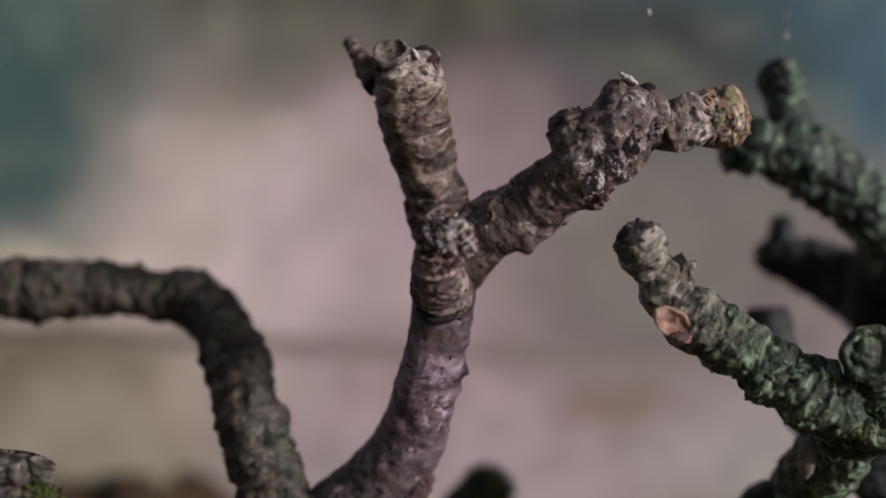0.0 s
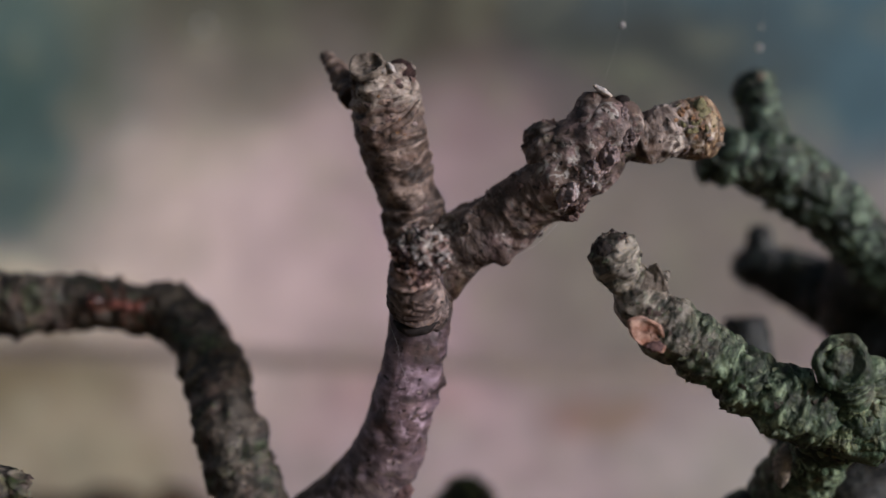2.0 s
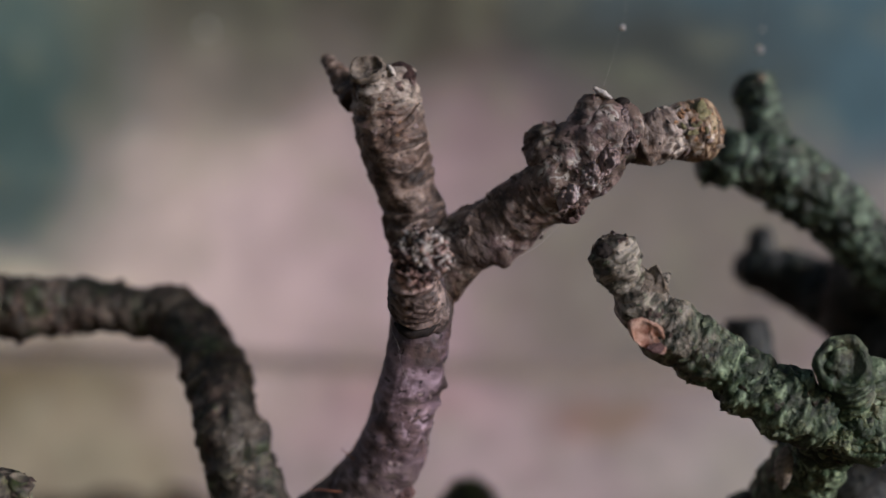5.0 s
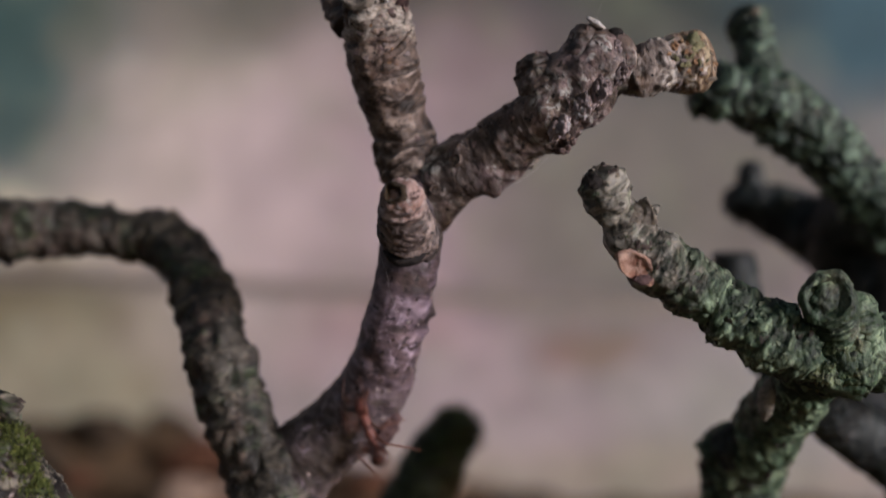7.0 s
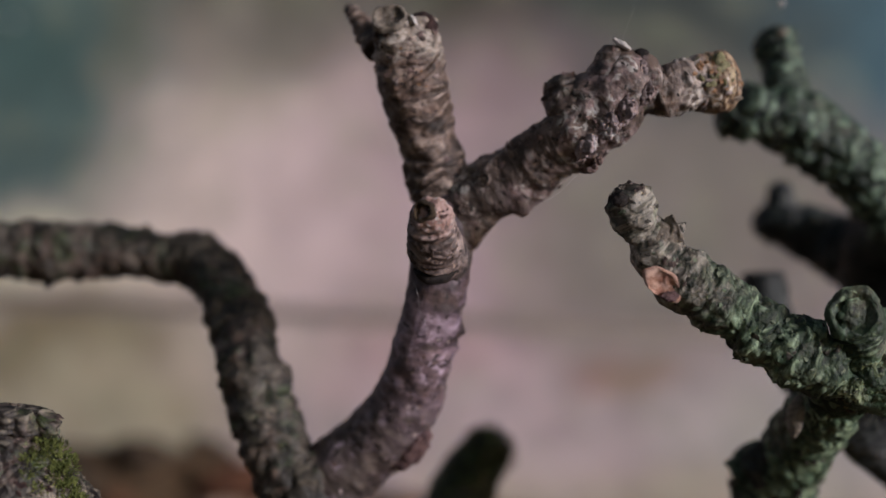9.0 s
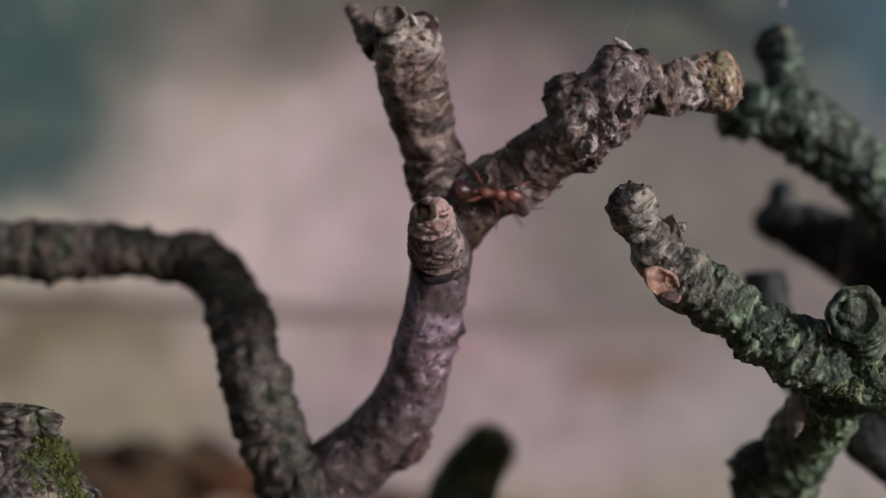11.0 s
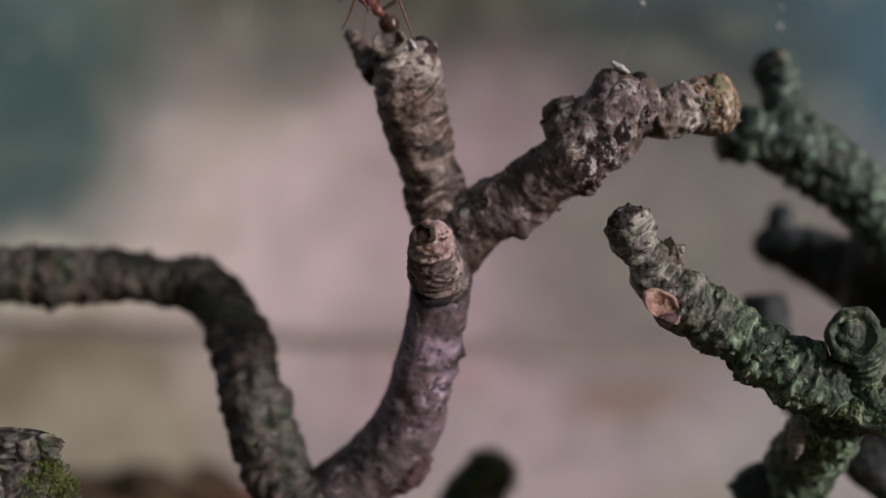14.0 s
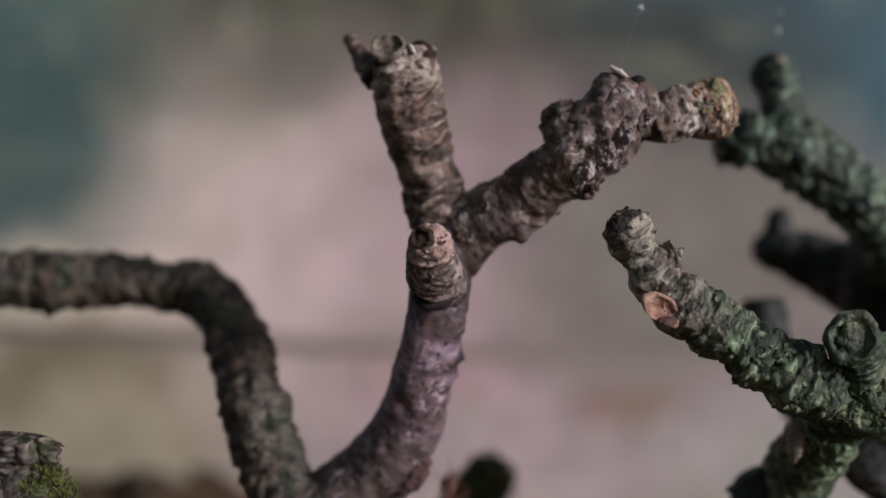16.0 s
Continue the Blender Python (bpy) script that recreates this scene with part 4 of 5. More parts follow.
    for k, (x, y, z, r) in enumerate(((33.3, 99.4, -10.3, 1.7), (34.2, 99.6, -12.2, 1.4), (32.0, 99.2, -12.4, 1.2))):
        part("lichen_crust", lump((x, y, z), (r, 0.8 * r, r), 70 + k, 0.32, 1.5, 5), BARK_CRUMB, t, "crumbly yellow-green crust")
    part("bare_strip", lump((29.5, 106.4, -15.7), (0.75, 0.6, 1.7), 44, 0.2, 0.8, 4, (0.15, 0.1, 1)), CUT_WOOD, t, "pale bare strip of wood")
    part("bark_plate", lump((29.5, 115.8, -21.6), (2.2, 0.9, 2.2), 28, 0.25, 0.6, 4), BARK_DARK, t, "dark bark plate on the stem's left")
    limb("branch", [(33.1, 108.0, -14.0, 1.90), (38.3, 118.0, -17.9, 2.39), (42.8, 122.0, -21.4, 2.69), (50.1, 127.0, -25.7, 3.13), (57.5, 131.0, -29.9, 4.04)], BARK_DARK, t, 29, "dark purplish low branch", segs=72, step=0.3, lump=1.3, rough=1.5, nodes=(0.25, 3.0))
    limb("branch", [(55.2, 131.0, -7.0, 4.0), (49.4, 128.0, -2.1, 3.5), (44.2, 126.0, 2.4, 3.15), (39.3, 124.5, 6.4, 3.0), (34.6, 123.5, 9.5, 3.05), (30.6, 122.8, 10.7, 2.81), (27.8, 122.5, 11.1, 2.16)],
         BARK_FAR, t, 30, "greenish branch with a knobbly outline", segs=112, step=0.25, lump=1.8, rings=0.2, ring_len=1.8, rough=1.0, lobes=(0.5, 2.6, 1.0), nodes=(0.4, 3.2),
         knobs=[(35.5, 123.0, 12.2, 1.35, 0.8), (37.9, 123.5, 9.8, 1.36, 0.5)])
    limb("shoot", [(33.8, 123.5, 10.4, 2.50), (33.1, 124.0, 13.7, 1.97), (32.7, 124.5, 16.5, 2.08), (32.5, 124.6, 18.1, 2.03)], BARK_FAR, t, 31, segs=80, step=0.2, lump=1.3, rough=1.8, plates=0.15, tip="round", knobs=[(31.0, 124.5, 17.1, 0.77, 0.7)])
    part("droplet", lump((32.5, 122.8, 18.6), (0.55, 0.4, 0.4), 3, 0.2, 1.5, 3), CUT_WOOD, t, "pale fleck on the shoot tip")
    strand = bmesh.new()
    thin_tube(strand, [(*p, 0.003) for p in ((32.3, 123.0, 18.5), (32.6, 123.5, 21.5), (33.2, 124.0, 26.3), (34.2, 126.0, 41.1))], 5)
    silk = part("silk_strand", strand, SILK, t, "dusty strand of spider silk")
    for spot, r in (((32.6, 123.5, 21.5), 0.3), ((32.9, 123.8, 23.5), 0.16)):
        part("dust_grain", lump(spot, (r, r, r * 1.2), 2, 0.2, 2.0, 2), SILK, silk)
    limb("branch", [(55.2, 134.0, -9.4, 7.08), (51.7, 137.0, -6.3, 6.34), (47.5, 139.0, -3.9, 4.90), (42.9, 140.0, -1.8, 3.45), (38.9, 141.0, 0.1, 2.79), (35.9, 141.5, 0.6, 2.12)], BARK_DARK, t, 32, "blackish branch, its shade put into the bark colour", segs=72, step=0.3, lump=1.6, rough=1.6, nodes=(0.25, 3.5))
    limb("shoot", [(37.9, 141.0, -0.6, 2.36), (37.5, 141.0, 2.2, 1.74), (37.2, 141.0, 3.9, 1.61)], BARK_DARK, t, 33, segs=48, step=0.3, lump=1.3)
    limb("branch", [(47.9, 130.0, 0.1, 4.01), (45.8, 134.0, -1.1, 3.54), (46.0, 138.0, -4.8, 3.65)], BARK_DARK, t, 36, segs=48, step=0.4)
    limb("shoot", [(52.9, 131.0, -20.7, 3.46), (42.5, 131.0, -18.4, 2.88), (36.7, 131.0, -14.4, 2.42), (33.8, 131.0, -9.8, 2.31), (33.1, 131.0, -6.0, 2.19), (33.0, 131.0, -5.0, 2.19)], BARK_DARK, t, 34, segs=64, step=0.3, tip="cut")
    return t


def build_green_stub():
    t = thing("mossy_stub", "short thick twig stub covered in dark green moss", "twig")
    limb("stem", [(-5.3, 143.0, -70.5, 5.67), (-2.8, 142.0, -44.3, 4.75), (-0.2, 141.0, -35.3, 4.10), (2.2, 140.5, -30.0, 3.59), (4.4, 140.0, -25.5, 2.84), (5.2, 140.0, -24.0, 2.59)], BARK_STUB, t, 40, segs=80, step=0.35, lump=1.6, rough=2.5)
    moss_tuft("moss", [(*(5.2, 139.5, -24.0), 2.6), (*(4.0, 139.0, -25.7), 2.8), (*(6.2, 139.5, -25.1), 2.2)], t, 8, 260, 0.8, MOSS_DARK)
    return t


def moss_tuft(name, spots, parent, seed, count=260, size=0.55, material=None):
    """Moss: many small pointed leaves round each spot (x, y, z, reach)."""
    rnd = random.Random(seed)
    verts, faces = [], []
    for x, y, z, reach in spots:
        for _ in range(count):
            out = Vector((rnd.gauss(0, 1), rnd.gauss(0, 1), rnd.gauss(0.2, 1))).normalized()
            root = Vector((x, y, z)) + out * reach * rnd.uniform(0.65, 1.0)
            tip = root + (out + Vector((rnd.uniform(-0.7, 0.7), rnd.uniform(-0.7, 0.7), rnd.uniform(0, 0.9)))).normalized() * size * rnd.uniform(0.5, 1.2)
            wide = out.cross(Vector((rnd.uniform(-1, 1), rnd.uniform(-1, 1), 1))).normalized() * size * 0.16
            k = len(verts)
            verts += [(root - wide) * MM, (root + wide) * MM, ((root + tip) / 2 + wide * 0.9 + out * 0.06) * MM, tip * MM, ((root + tip) / 2 - wide * 0.9 + out * 0.06) * MM]
            faces += [(k, k + 1, k + 2, k + 4), (k + 4, k + 2, k + 3)]
    return mesh_object(name, verts, faces, material or MOSS, parent, "green moss leaves")


def build_stump():
    t = thing("mossy_stump", "rough broken stump with flaking bark and green moss", "stump")
    wood = limb("wood", [(-33.2, 104.0, -66.8, 15.12), (-33.8, 103.0, -43.5, 12.25), (-34.5, 102.0, -31.0, 10.56), (-34.7, 101.0, -25.3, 9.12), (-34.6, 100.5, -21.6, 7.30), (-34.2, 100.0, -18.5, 5.20), (-33.6, 100.0, -15.8, 3.61), (-33.5, 100.0, -15.0, 3.26)], BARK_MOSSY, t, 50, segs=180, step=0.2, lump=1.6, rings=0.1, rough=3.0, plates=0.35, tip="cut",
         knobs=[(-30.5, 99.0, -15.0, 0.61, 0.7), (-33.0, 98.0, -14.2, 0.69, 0.8), (-31.3, 98.0, -14.4, 0.52, 0.8)])
    # Dark front and pale right flakes put shade and lit edge into colour.
    scatter(wood, [(*(-31.9, 96.0, -16.4), 6, 70)], [DARK_FLAKE, CUP, OLIVE_FLAKE, DARK_FLAKE], 14, (0.4, 1.0), 0.0, False)
    scatter(wood, [(*(-29.6, 97.5, -18.4), 4.5, 50), (*(-27.5, 98.5, -22.5), 5, 40)], [PALE_FLAKE, OLD_SCAR, GREEN_FLAKE], 19, (0.3, 0.8), 0.0, False)
    for k, (a, b, r) in enumerate((((-30.2, 98.2, -15.8), (-29.8, 97.8, -14.6), 1.0), ((-31.5, 97.4, -15.7), (-31.5, 97.0, -14.3), 1.1), ((-33.0, 97.0, -15.6), (-33.0, 96.8, -14.0), 1.2))):
        limb("splinter", [(*a, r), (*[(p + q) / 2 for p, q in zip(a, b)], r * 0.9), (*b, r * 0.7)], BARK_MOSSY, t, 60 + k, segs=40, step=0.1, rough=2.0, lump=1.2, plates=0.15, tip="cut")
    moss_tuft("moss", [(*(-29.6, 98.3, -17.7), 1.3), (*(-29.0, 98.8, -18.8), 1.3), (*(-30.1, 97.8, -16.8), 0.9), (*(-29.2, 98.0, -19.2), 1.0), (*(-28.6, 98.2, -20.6), 1.1), (*(-28.0, 98.6, -21.6), 1.0), (*(-31.2, 97.0, -18.2), 1.0), (*(-30.6, 97.0, -20.4), 0.9), (*(-27.4, 98.6, -23.2), 0.9)], t, 3, 380, 0.4)
    return t


build_forked_twig()
build_green_shrub()
build_green_stub()
build_stump()


# ---- clump of debris on the spur ----
def build_debris():
    rnd = random.Random(12)
    at = Vector((-0.15, 96.5, 1.75)) * MM
    t = thing("debris_clump", "clump of pale flakes and dark crumbs caught on the spur", "debris", at)
    core = lump((0, 0, 0), (1.75, 1.15, 1.7), 7, 0.3, 1.4, 5)
    part("crumb_core", core, CUP, t, "dark crumbly plant debris")
    for k in range(300):
        a, b = rnd.uniform(0, 2 * math.pi), rnd.choice((rnd.uniform(-0.2, 1.2), rnd.uniform(0.5, 6.0)))
        way = Vector((math.cos(a), -b, math.sin(a))).normalized()
        c = Vector((way.x * 2.15, way.y * 1.55, way.z * 2.1))
        big = rnd.uniform(0.13, 0.42)
        pink = way.x * 0.8 + way.z < -0.25
        kinds = (BUD, REDDISH, PALE_FLAKE, BUD, HOLLOW) if pink else (WHITE_FLAKE, HOLLOW, PALE_FLAKE, WHITE_FLAKE, BUD, WHITE_FLAKE, DARK_CHIP, PALE_FLAKE)
        bm = lump(c * rnd.uniform(0.84, 1.04), (big * 0.6, big * 0.22, big * rnd.uniform(0.8, 1.7)), k, 0.4, 3.0, 1, (rnd.uniform(-1, 1), rnd.uniform(-1, 0.2), rnd.uniform(-1, 1)))
        part("flake", bm, rnd.choice(kinds), t)
    return t, at


DEBRIS, DEBRIS_AT = build_debris()


# ---- the ant ----
def shaped(profile, segs=20, squash=(1.0, 1.0)):
    """A body part turned round the y axis: profile of (y, radius, rise), in mm."""
    bm = bmesh.new()
    rows = []
    for y, r, rise in profile:
        rows.append([bm.verts.new((r * squash[0] * math.cos(2 * math.pi * j / segs), y, rise + r * squash[1] * math.sin(2 * math.pi * j / segs))) for j in range(segs)])
    for a, b in zip(rows[:-1], rows[1:]):
        for j in range(segs):
            bm.faces.new((a[j], a[(j + 1) % segs], b[(j + 1) % segs], b[j]))
    bm.faces.new(rows[0])
    bm.faces.new(list(reversed(rows[-1])))
    return bm


def egg(y0, y1, r, rise=0.0, rows=14, power=0.5, front=1.0):
    out = []
    for k in range(rows + 1):
        u = k / rows
        w = max(0.03, (math.sin(math.pi * u ** front)) ** power)
        out.append((y0 + (y1 - y0) * u, r * w, rise))
    return out


def build_ant():
    ant = thing("ant", "slender rust-red ant with a dark abdomen, running over the twig", "ant")
    part("thorax", shaped([(-1.35, 0.1, 0.0), (-1.25, 0.3, 0.05), (-0.9, 0.38, 0.12), (-0.45, 0.36, 0.1), (-0.15, 0.27, 0.0), (0.15, 0.33, 0.08), (0.5, 0.44, 0.16), (0.85, 0.4, 0.12), (1.1, 0.22, 0.05), (1.3, 0.12, 0.02)], squash=(1.3, 1.35)), ANT_RED, ant)
    part("petiole", shaped([(-2.0, 0.08, -0.05), (-1.85, 0.15, 0.0), (-1.7, 0.24, 0.12), (-1.58, 0.18, 0.08), (-1.4, 0.1, 0.0), (-1.25, 0.09, 0.0)]), ANT_RED, ant)
    gaster = part("gaster", shaped(egg(-4.1, -1.85, 0.98, -0.12, 18, 0.62, 0.85), 28, (1.0, 0.95)), ANT_DARK, ant, "dark glossy abdomen")
    for y in (-2.55, -3.0, -3.4):
        w = 0.99 * (math.sin(math.pi * ((y + 4.1) / 2.25) ** 0.85)) ** 0.62
        part("gaster_band", shaped([(y - 0.03, w, -0.12), (y, w + 0.012, -0.12), (y + 0.03, w, -0.12)], 28, (1.0, 0.95)), ANT_RED, gaster, "thin rusty segment edge")
    head = part("head", shaped([(1.2, 0.12, 0.0), (1.3, 0.42, 0.02), (1.5, 0.62, 0.03), (1.85, 0.66, 0.0), (2.2, 0.55, -0.05), (2.5, 0.4, -0.1), (2.65, 0.2, -0.14), (2.7, 0.06, -0.15)], 24, (1.0, 0.72)), ANT_RED, ant)
    for s in (-1, 1):
        part("eye", lump((s * 0.56, 1.85, 0.2), (0.12, 0.17, 0.16), 1, 0.0, 1.0, 2), ANT_EYE, head)
        bm = bmesh.new()
        thin_tube(bm, [(s * 0.25, 2.5, -0.15, 0.11), (s * 0.3, 2.75, -0.18, 0.1), (s * 0.18, 3.0, -0.2, 0.07), (s * 0.02, 3.1, -0.2, 0.02)])
        part("mandible", bm, ANT_LEG, head)
        bm = bmesh.new()
        thin_tube(bm, [(s * 0.2, 2.35, 0.12, 0.06), (s * 0.6, 2.7, 0.4, 0.06), (s * 1.05, 3.2, 0.6, 0.065), (s * 1.1, 3.35, 0.58, 0.05), (s * 1.0, 3.9, 0.4, 0.05), (s * 0.85, 4.5, 0.15, 0.06), (s * 0.8, 4.9, -0.1, 0.03)])
        part("antenna", bm, ANT_LEG, head, "elbowed feeler")
    legs = []
    # hip, knee, ankle and foot of the three right legs; the left ones mirror them
    for hip, knee, ankle, foot in (
            ((0.25, 0.75, -0.25), (1.2, 1.9, 1.2), (1.9, 3.1, -0.9), (2.2, 3.7, -1.5)),
            ((0.28, 0.1, -0.25), (1.8, 0.3, 1.6), (2.8, 0.2, -0.8), (3.4, 0.2, -1.5)),
            ((0.25, -0.75, -0.25), (1.5, -2.1, 1.8), (2.3, -4.0, -0.8), (2.6, -4.8, -1.5))):
        for s in (-1, 1):
            h = Vector((hip[0] * s, hip[1], hip[2]))
            joint = [Vector((q[0] * s, q[1], q[2])) - h for q in (knee, ankle, foot)]
            k, a, f = joint
            bm = bmesh.new()
            thin_tube(bm, [(0, 0, 0, 0.169), (*(k * 0.15), 0.156), (*(k * 0.22), 0.104), (*(k * 0.5), 0.169), (*(k * 0.9), 0.117), (*k, 0.098), (*(k.lerp(a, 0.1)), 0.091), (*(k.lerp(a, 0.5)), 0.111), (*a, 0.065), (*(a.lerp(f, 0.5)), 0.052), (*f, 0.046)])
            leg = part("leg", bm, ANT_LEG, ant)
            leg.location = h * 0.88 * MM
            legs.append((leg, h * 0.88 * MM, s))
    for p in ant.children_recursive:
        p.data.transform(Matrix.Scale(0.88, 4))
    return ant, legs


ANT, LEGS = build_ant()
HOPPER, _ = build_ant()
tagged(HOPPER, "small brown ant tossed up from the soil for an instant", "ant")


# ---- litter on the ground ----
def build_litter():
    rnd = random.Random(21)
    kinds = (("pebble", PEBBLE, "pale rounded pebble lying on soil", "pebble"), ("bark_chip", RUST_CHIP, "rusty brown bark chip lying on soil", "bark chip"),
             ("bark_chip", DARK_CHIP, "dark brown bark chip lying on soil", "bark chip"), ("bark_chip", DARK_CHIP, "dark brown bark chip lying on soil", "bark chip"))
    for k in range(70):
        x, y = rnd.uniform(-105, 110), rnd.uniform(185, 283)
        if y > 262 and x > -25:
            y -= 40
        name, mat, label, cat = kinds[rnd.choice((0, 1, 1, 2, 2, 3, 3, 3))]
        big = rnd.uniform(3, 8) if name == "pebble" else rnd.uniform(3, 9)
        flat = 0.7 if name == "pebble" else 0.4
        bm = lump((0, 0, 0), (big, big * rnd.uniform(0.6, 1.0), big * flat), k, 0.2, 0.25, 3, (rnd.uniform(-0.4, 0.4), rnd.uniform(-0.4, 0.4), 1))
        ob = part(name, bm, mat, None, label)
        tagged(ob, label, cat, name + "s on the soil")
        ob.location = Vector((x, y, ground_height(x, y) + big * flat * 0.45)) * MM


def build_big_litter():
    """The larger pieces at the foot of the wall."""
    for name, mat, label, x, y, lift, size in (
            ("pebble", PEBBLE, "large pale pinkish pebble lying on soil", -39, 236, 4, (6, 5, 5.5)),
            ("bark_chip", RUST_CHIP, "rusty red bark chip leaning on litter", -38, 255, 5, (9, 4, 5)), ("bark_chip", DARK_CHIP, "dark curled bark chip on the mound", -60, 262, 0, (6, 5, 4)),
            ("bark_chip", DARK_CHIP, "dark bark chip on the mound", -80, 262, 0, (5, 5, 4))):
        ob = part(name, lump((0, 0, 0), size, x, 0.2, 0.2, 4), mat, None)
        tagged(ob, label, name.replace("_", " "), name + "s on the soil")
        ob.location = Vector((x, y, ground_height(x, y) + lift)) * MM


build_litter()
build_big_litter()


# ---- motion ----
def crawl(x, y, z, heading, bank, dive=0):
    """A pose of the ant: mm; heading in the upright plane (0: to +x, 90: up); bank: 0 with its back to -y, 90 with it to its left;
    dive: degrees by which its head points away to +y."""
    h, b, d = radians(heading), radians(bank), radians(dive)
    ahead = Vector((math.cos(h) * math.cos(d), math.sin(d), math.sin(h) * math.cos(d)))
    left = Vector((-math.sin(h), 0, math.cos(h)))
    up = Vector((0, -1, 0)) * math.cos(b) + left * math.sin(b)
    up = (up - ahead * up.dot(ahead)).normalized()
    right = ahead.cross(up)
    m = Matrix((right, ahead, up)).transposed().to_4x4()
    m.translation = (Vector((x, y, z)) + ahead * 0.55) * MM
    return m


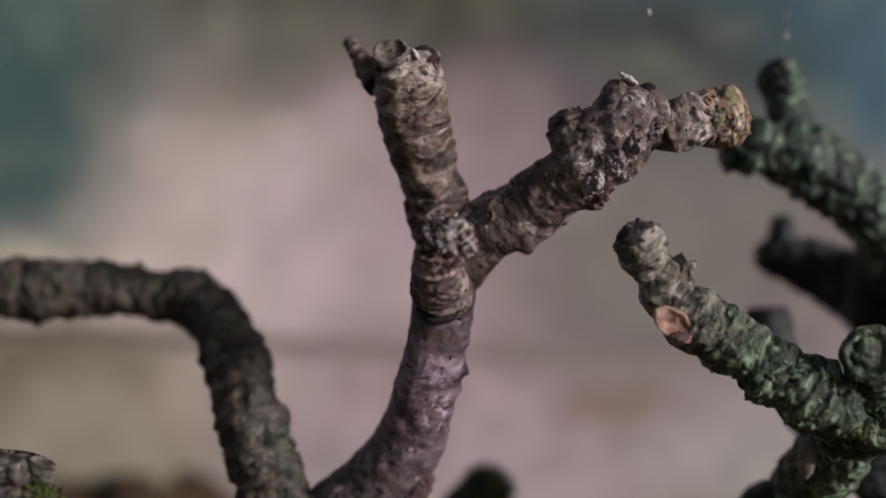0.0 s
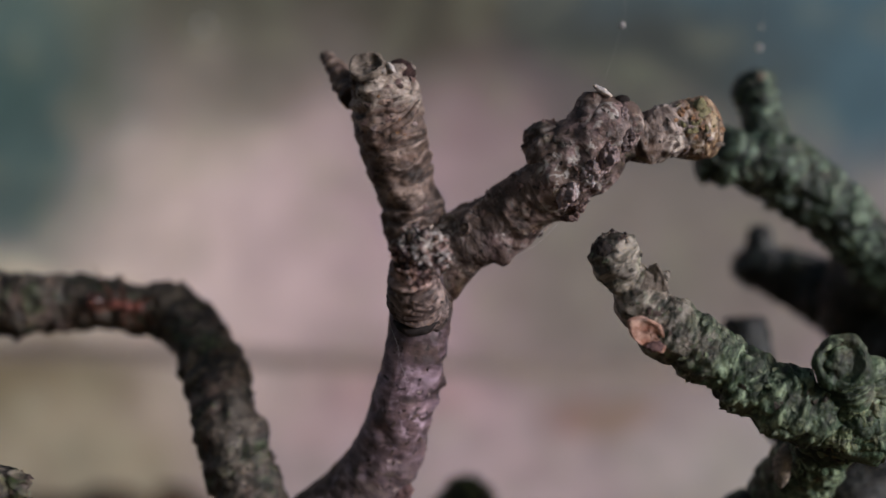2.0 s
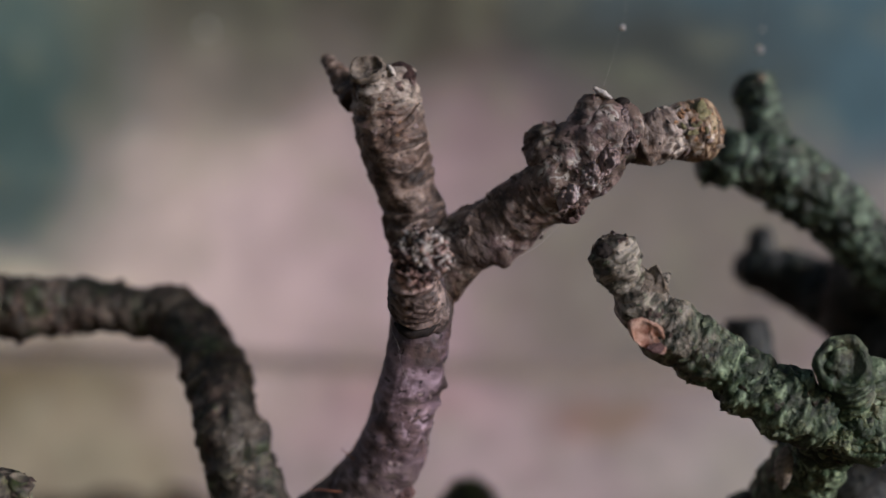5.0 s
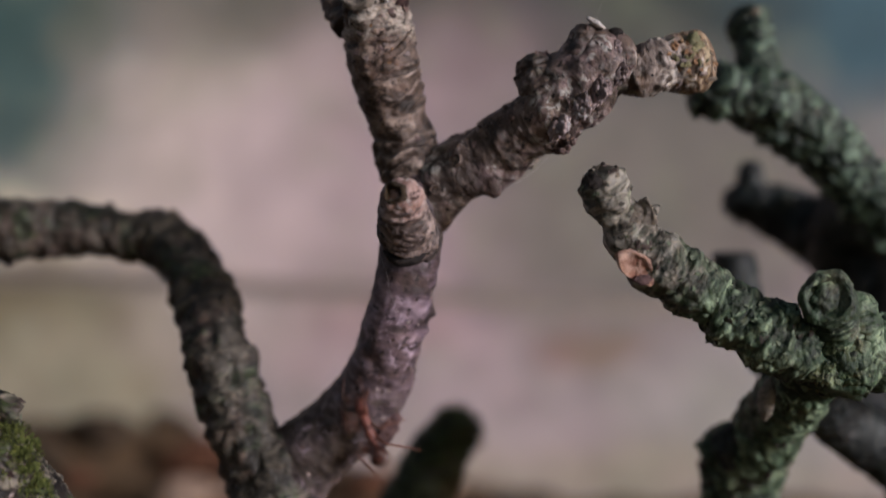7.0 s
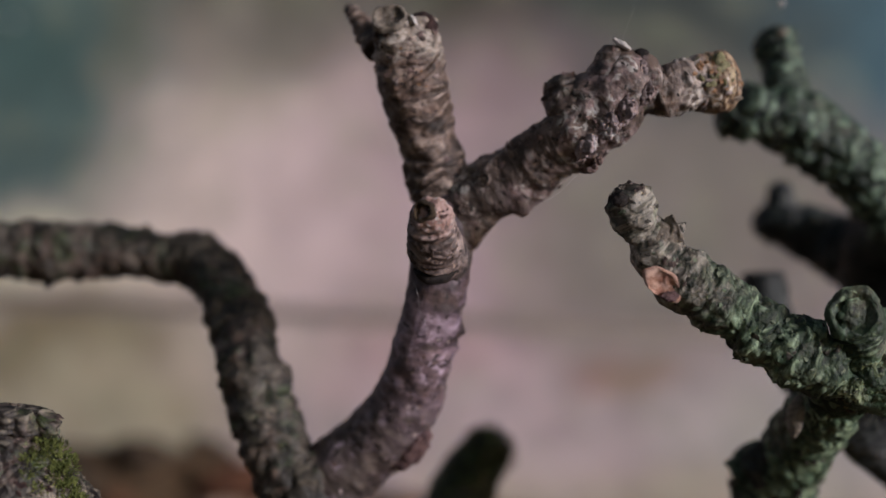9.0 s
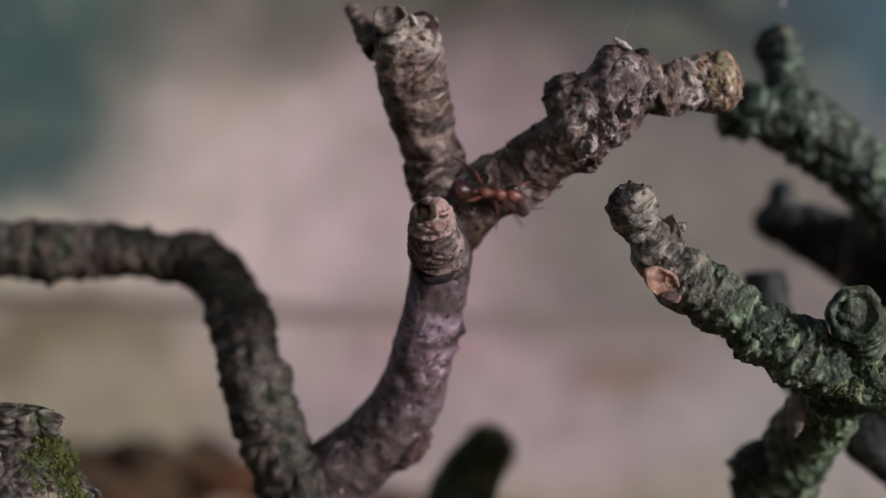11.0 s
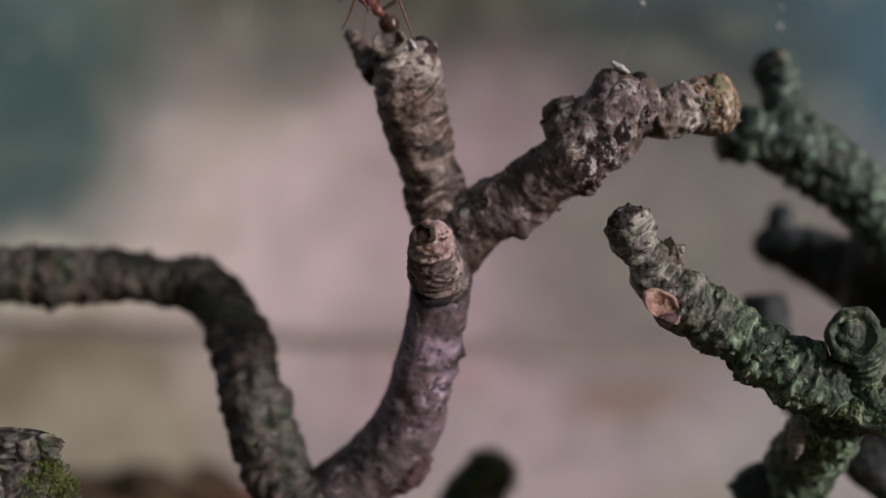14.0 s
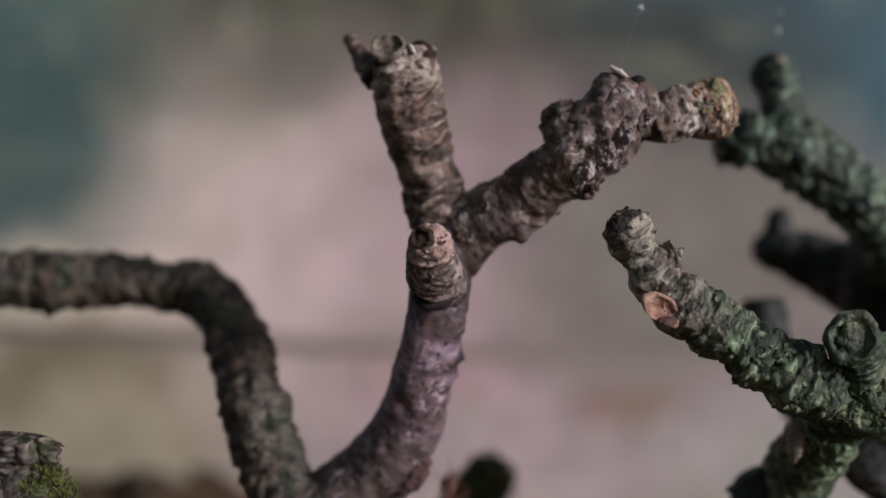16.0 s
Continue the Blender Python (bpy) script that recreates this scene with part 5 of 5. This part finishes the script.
def motions():
    rows = [
        (0.0, -64.0, 122.0, -1.0, 0, 10),
        (1.2, -56.0, 122.6, -1.6, 0, 10),
        (1.6, -38.6, 124.6, -1.9, 0, 10),
        (1.7, -35.3, 124.6, -1.9, 0, 10),
        (1.8, -33.3, 124.6, -1.7, -5, 10),
        (1.9, -30.5, 124.5, -2.3, -8, 0),
        (2.0, -28.6, 124.4, -2.7, -8, 0),
        (2.1, -26.4, 124.3, -3.4, 0, 0),
        (2.2, -23.9, 123.7, -2.7, 8, 0),
        (2.4, -23.0, 123.5, -2.7, 5, 0),
        (2.7, -22.8, 123.3, -2.4, 8, 0),
        (2.9, -21.8, 122.8, -2.9, -25, 0),
        (3.0, -21.1, 120.0, -5.4, -65, 0),
        (3.3, -20.6, 118.3, -6.6, -60, 0),
        (3.6, -18.4, 117.0, -7.7, -45, 0),
        (3.8, -17.5, 116.2, -8.3, -50, 0),
        (4.0, -16.5, 114.4, -10.0, -60, 0),
        (4.2, -14.5, 112.4, -12.1, -55, 0),
        (4.6, -9.1, 111.5, -17.1, 20, -20),
        (5.2, -5.2, 112.3, -15.9, 40, -90),
        (5.8, -2.9, 114.2, -20.1, 0, -120),
        (6.3, 2.1, 113.0, -17.1, 80, -100),
        (6.4, 2.1, 112.0, -16.0, 72, -90),
        (6.5, 0.1, 109.0, -15.9, 78, -50),
        (6.6, 0.5, 110.3, -18.7, 60, -60),
        (6.7, -0.6, 110.1, -19.2, 110, -40),
        (6.8, -0.8, 109.5, -19.0, 150, -20),
        (6.9, -2.3, 108.3, -19.5, 170, 0),
        (7.0, -3.3, 108.1, -18.8, 110, 20),
        (7.1, -6.1, 109.3, -14.7, 95, 80),
        (7.2, -3.2, 106.1, -13.2, 70, 30),
        (7.3, -2.0, 104.7, -9.7, 62, 0),
        (7.4, 1.5, 104.6, -6.2, 68, -45),
        (7.5, 2.9, 105.0, -2.8, 62, -20),
        (7.6, 3.3, 105.1, 0.5, 80, -30),
        (7.7, 4.0, 104.9, -0.7, 105, -40),
        (7.8, 3.3, 104.9, 1.3, 100, -30),
        (7.9, 3.5, 104.7, -0.5, 120, -30),
        (8.0, 3.1, 104.6, -1.5, 125, -30),
        (8.1, 3.6, 104.5, -2.4, 165, 0),
        (8.2, 3.1, 104.4, -3.9, 235, 10),
        (8.3, -0.3, 103.3, -5.9, 190, 0),
        (8.4, -5.1, 105.2, -8.4, 212, -60),
        (8.5, -6.3, 107.1, -11.7, 228, -80),
        (8.6, -7.0, 109.0, -17.5, 240, -40),
        (8.7, -8.7, 112.0, -22.2, 250, -120),
        (9.3, -12.3, 117.9, -26.0, -60, -180),
        (9.9, -7.2, 117.4, -22.8, 40, -180),
        (10.4, -2.0, 112.1, -11.8, 80, 170),
        (10.7, -3.0, 111.3, 0.0, 70, 90),
        (10.8, -1.7, 106.0, 3.8, 0, 20),
        (10.9, 0.8, 105.9, 4.1, 0, 0),
        (11.0, 3.6, 104.3, 2.7, -6, 0),
        (11.1, 4.5, 104.1, 2.8, 20, 10),
        (11.2, 5.0, 104.0, 4.0, 28, 30),
        (11.3, 6.1, 104.3, 6.7, 35, 70),
        (11.4, 8.2, 103.9, 9.3, 50, 70),
        (11.5, 9.2, 102.3, 9.8, 52, 55),
        (11.6, 9.6, 104.9, 14.3, 50, 85),
        (11.7, 12.4, 105.3, 15.4, 43, 90),
        (11.8, 14.7, 103.3, 14.1, 0, 60),
        (11.9, 16.0, 102.2, 13.0, -20, 40),
        (12.0, 16.1, 102.2, 13.9, 25, 60),
        (12.1, 19.3, 103.2, 13.7, 15, 80),
        (12.2, 21.8, 104.1, 14.7, 0, 85),
        (12.3, 25.3, 105.6, 10.8, -60, 80),
        (12.4, 25.8, 106.8, 11.2, 30, 80, 25),
        (12.5, 25.7, 107.4, 13.6, 92, 50, 50),
        (12.6, 24.6, 106.8, 15.4, 125, -50, 25),
        (12.7, 22.9, 106.0, 15.6, 150, -90),
        (12.8, 20.9, 105.0, 15.6, 162, -90),
        (12.9, 17.6, 103.0, 13.3, 180, -50),
        (13.0, 13.1, 100.5, 10.1, 188, -20),
        (13.1, 5.9, 104.5, 10.8, 188, -70),
        (13.2, 6.3, 105.0, 11.9, 170, -90),
        (13.3, 5.5, 105.0, 9.3, 200, -80),
        (13.4, 3.2, 105.5, 8.3, 180, -80),
        (13.5, 1.0, 106.5, 8.5, 150, -60),
        (13.6, -0.1, 105.2, 10.8, 115, -40),
        (13.7, -0.4, 104.9, 12.8, 108, -30),
        (13.8, -2.3, 103.9, 14.9, 110, -10),
        (13.9, -4.2, 103.9, 16.8, 125, -20),
        (14.0, -5.3, 104.0, 19.4, 132, -30, 40),
        (14.1, -5.3, 104.8, 20.0, 165, -70, 15),
        (14.2, -6.0, 106.4, 20.1, 185, -90),
        (14.3, -8.8, 108.4, 16.2, 238, -90),
        (14.4, -6.4, 108.4, 10.5, 268, -90),
        (14.5, -4.9, 108.9, 7.1, 280, -80),
        (14.6, -4.6, 109.5, 4.4, 275, -80),
        (14.7, -4.0, 109.0, 2.1, 285, -60),
        (14.8, -3.4, 106.5, 2.2, 340, -20),
        (14.9, -2.3, 105.5, 2.4, 360, -10),
        (15.0, -1.1, 104.6, 3.7, 318, 0),
        (15.1, 1.4, 104.6, 1.5, 310, 10),
        (15.2, 1.7, 104.0, -2.8, 285, 40),
        (15.3, 2.0, 105.4, -6.5, 270, 70),
        (15.4, 1.6, 105.9, -10.8, 278, 80),
        (15.5, 2.3, 106.9, -11.3, 295, 90),
        (15.6, 1.8, 107.4, -12.3, 275, 90),
        (15.7, 1.7, 107.9, -13.5, 270, 90),
        (15.8, 2.6, 108.9, -14.1, 278, 85),
        (15.9, 2.2, 109.9, -16.3, 270, 85),
        (16.0, 0.3, 111.0, -22.1, 255, 80),
    ]
    walk(ANT, [(t, crawl(*p)) for t, *p in rows])
    # legs step in two alternating threes while the ant runs
    for k, (leg, hip, s) in enumerate(LEGS):
        beat = 0.0 if (k // 2 + k) % 2 else math.pi
        steps = []
        for n in range(0, 193):
            t = n / 12
            swing = math.sin(2 * math.pi * 2.9 * t + beat)
            lift = max(0.0, math.cos(2 * math.pi * 2.9 * t + beat))
            steps.append((t, Matrix.Translation(hip) @ pose(0, 0, 0, 0, -s * 9 * lift, s * 17 * swing)))
        walk(leg, steps)
    # a second ant is flung up from the soil and drops back
    walk(HOPPER, [(t, crawl(*p)) for t, *p in (
        (0.0, 14.0, 122.0, -57.5, 20, 90), (14.7, 14.0, 122.0, -57.5, 20, 90), (14.8, 14.4, 120.0, -48.0, 30, 60), (14.9, 15.2, 117.0, -30.0, 35, 40),
        (15.0, 16.4, 112.0, -22.4, 22, 20), (15.1, 17.4, 115.0, -31.0, 0, 40), (15.2, 18.2, 119.0, -48.0, 0, 60), (15.3, 18.6, 121.0, -57.5, 0, 90), (16.0, 18.6, 121.0, -57.5, 0, 90))])
    x, y, z = DEBRIS_AT
    walk(DEBRIS, [(0.0, pose(x, y, z)), (5.0, pose(x, y, z)), (5.1, pose(x, y - 0.003, z + 0.001, 20)), (5.2, pose(x + 0.002, y - 0.006, z - 0.02, 60, 20)),
                  (5.3, pose(x + 0.004, y - 0.008, -0.057, 90, 40)), (5.5, pose(x + 0.005, y - 0.008, -0.0585, 90, 45)), (16.0, pose(x + 0.005, y - 0.008, -0.0585, 90, 45))])


motions()
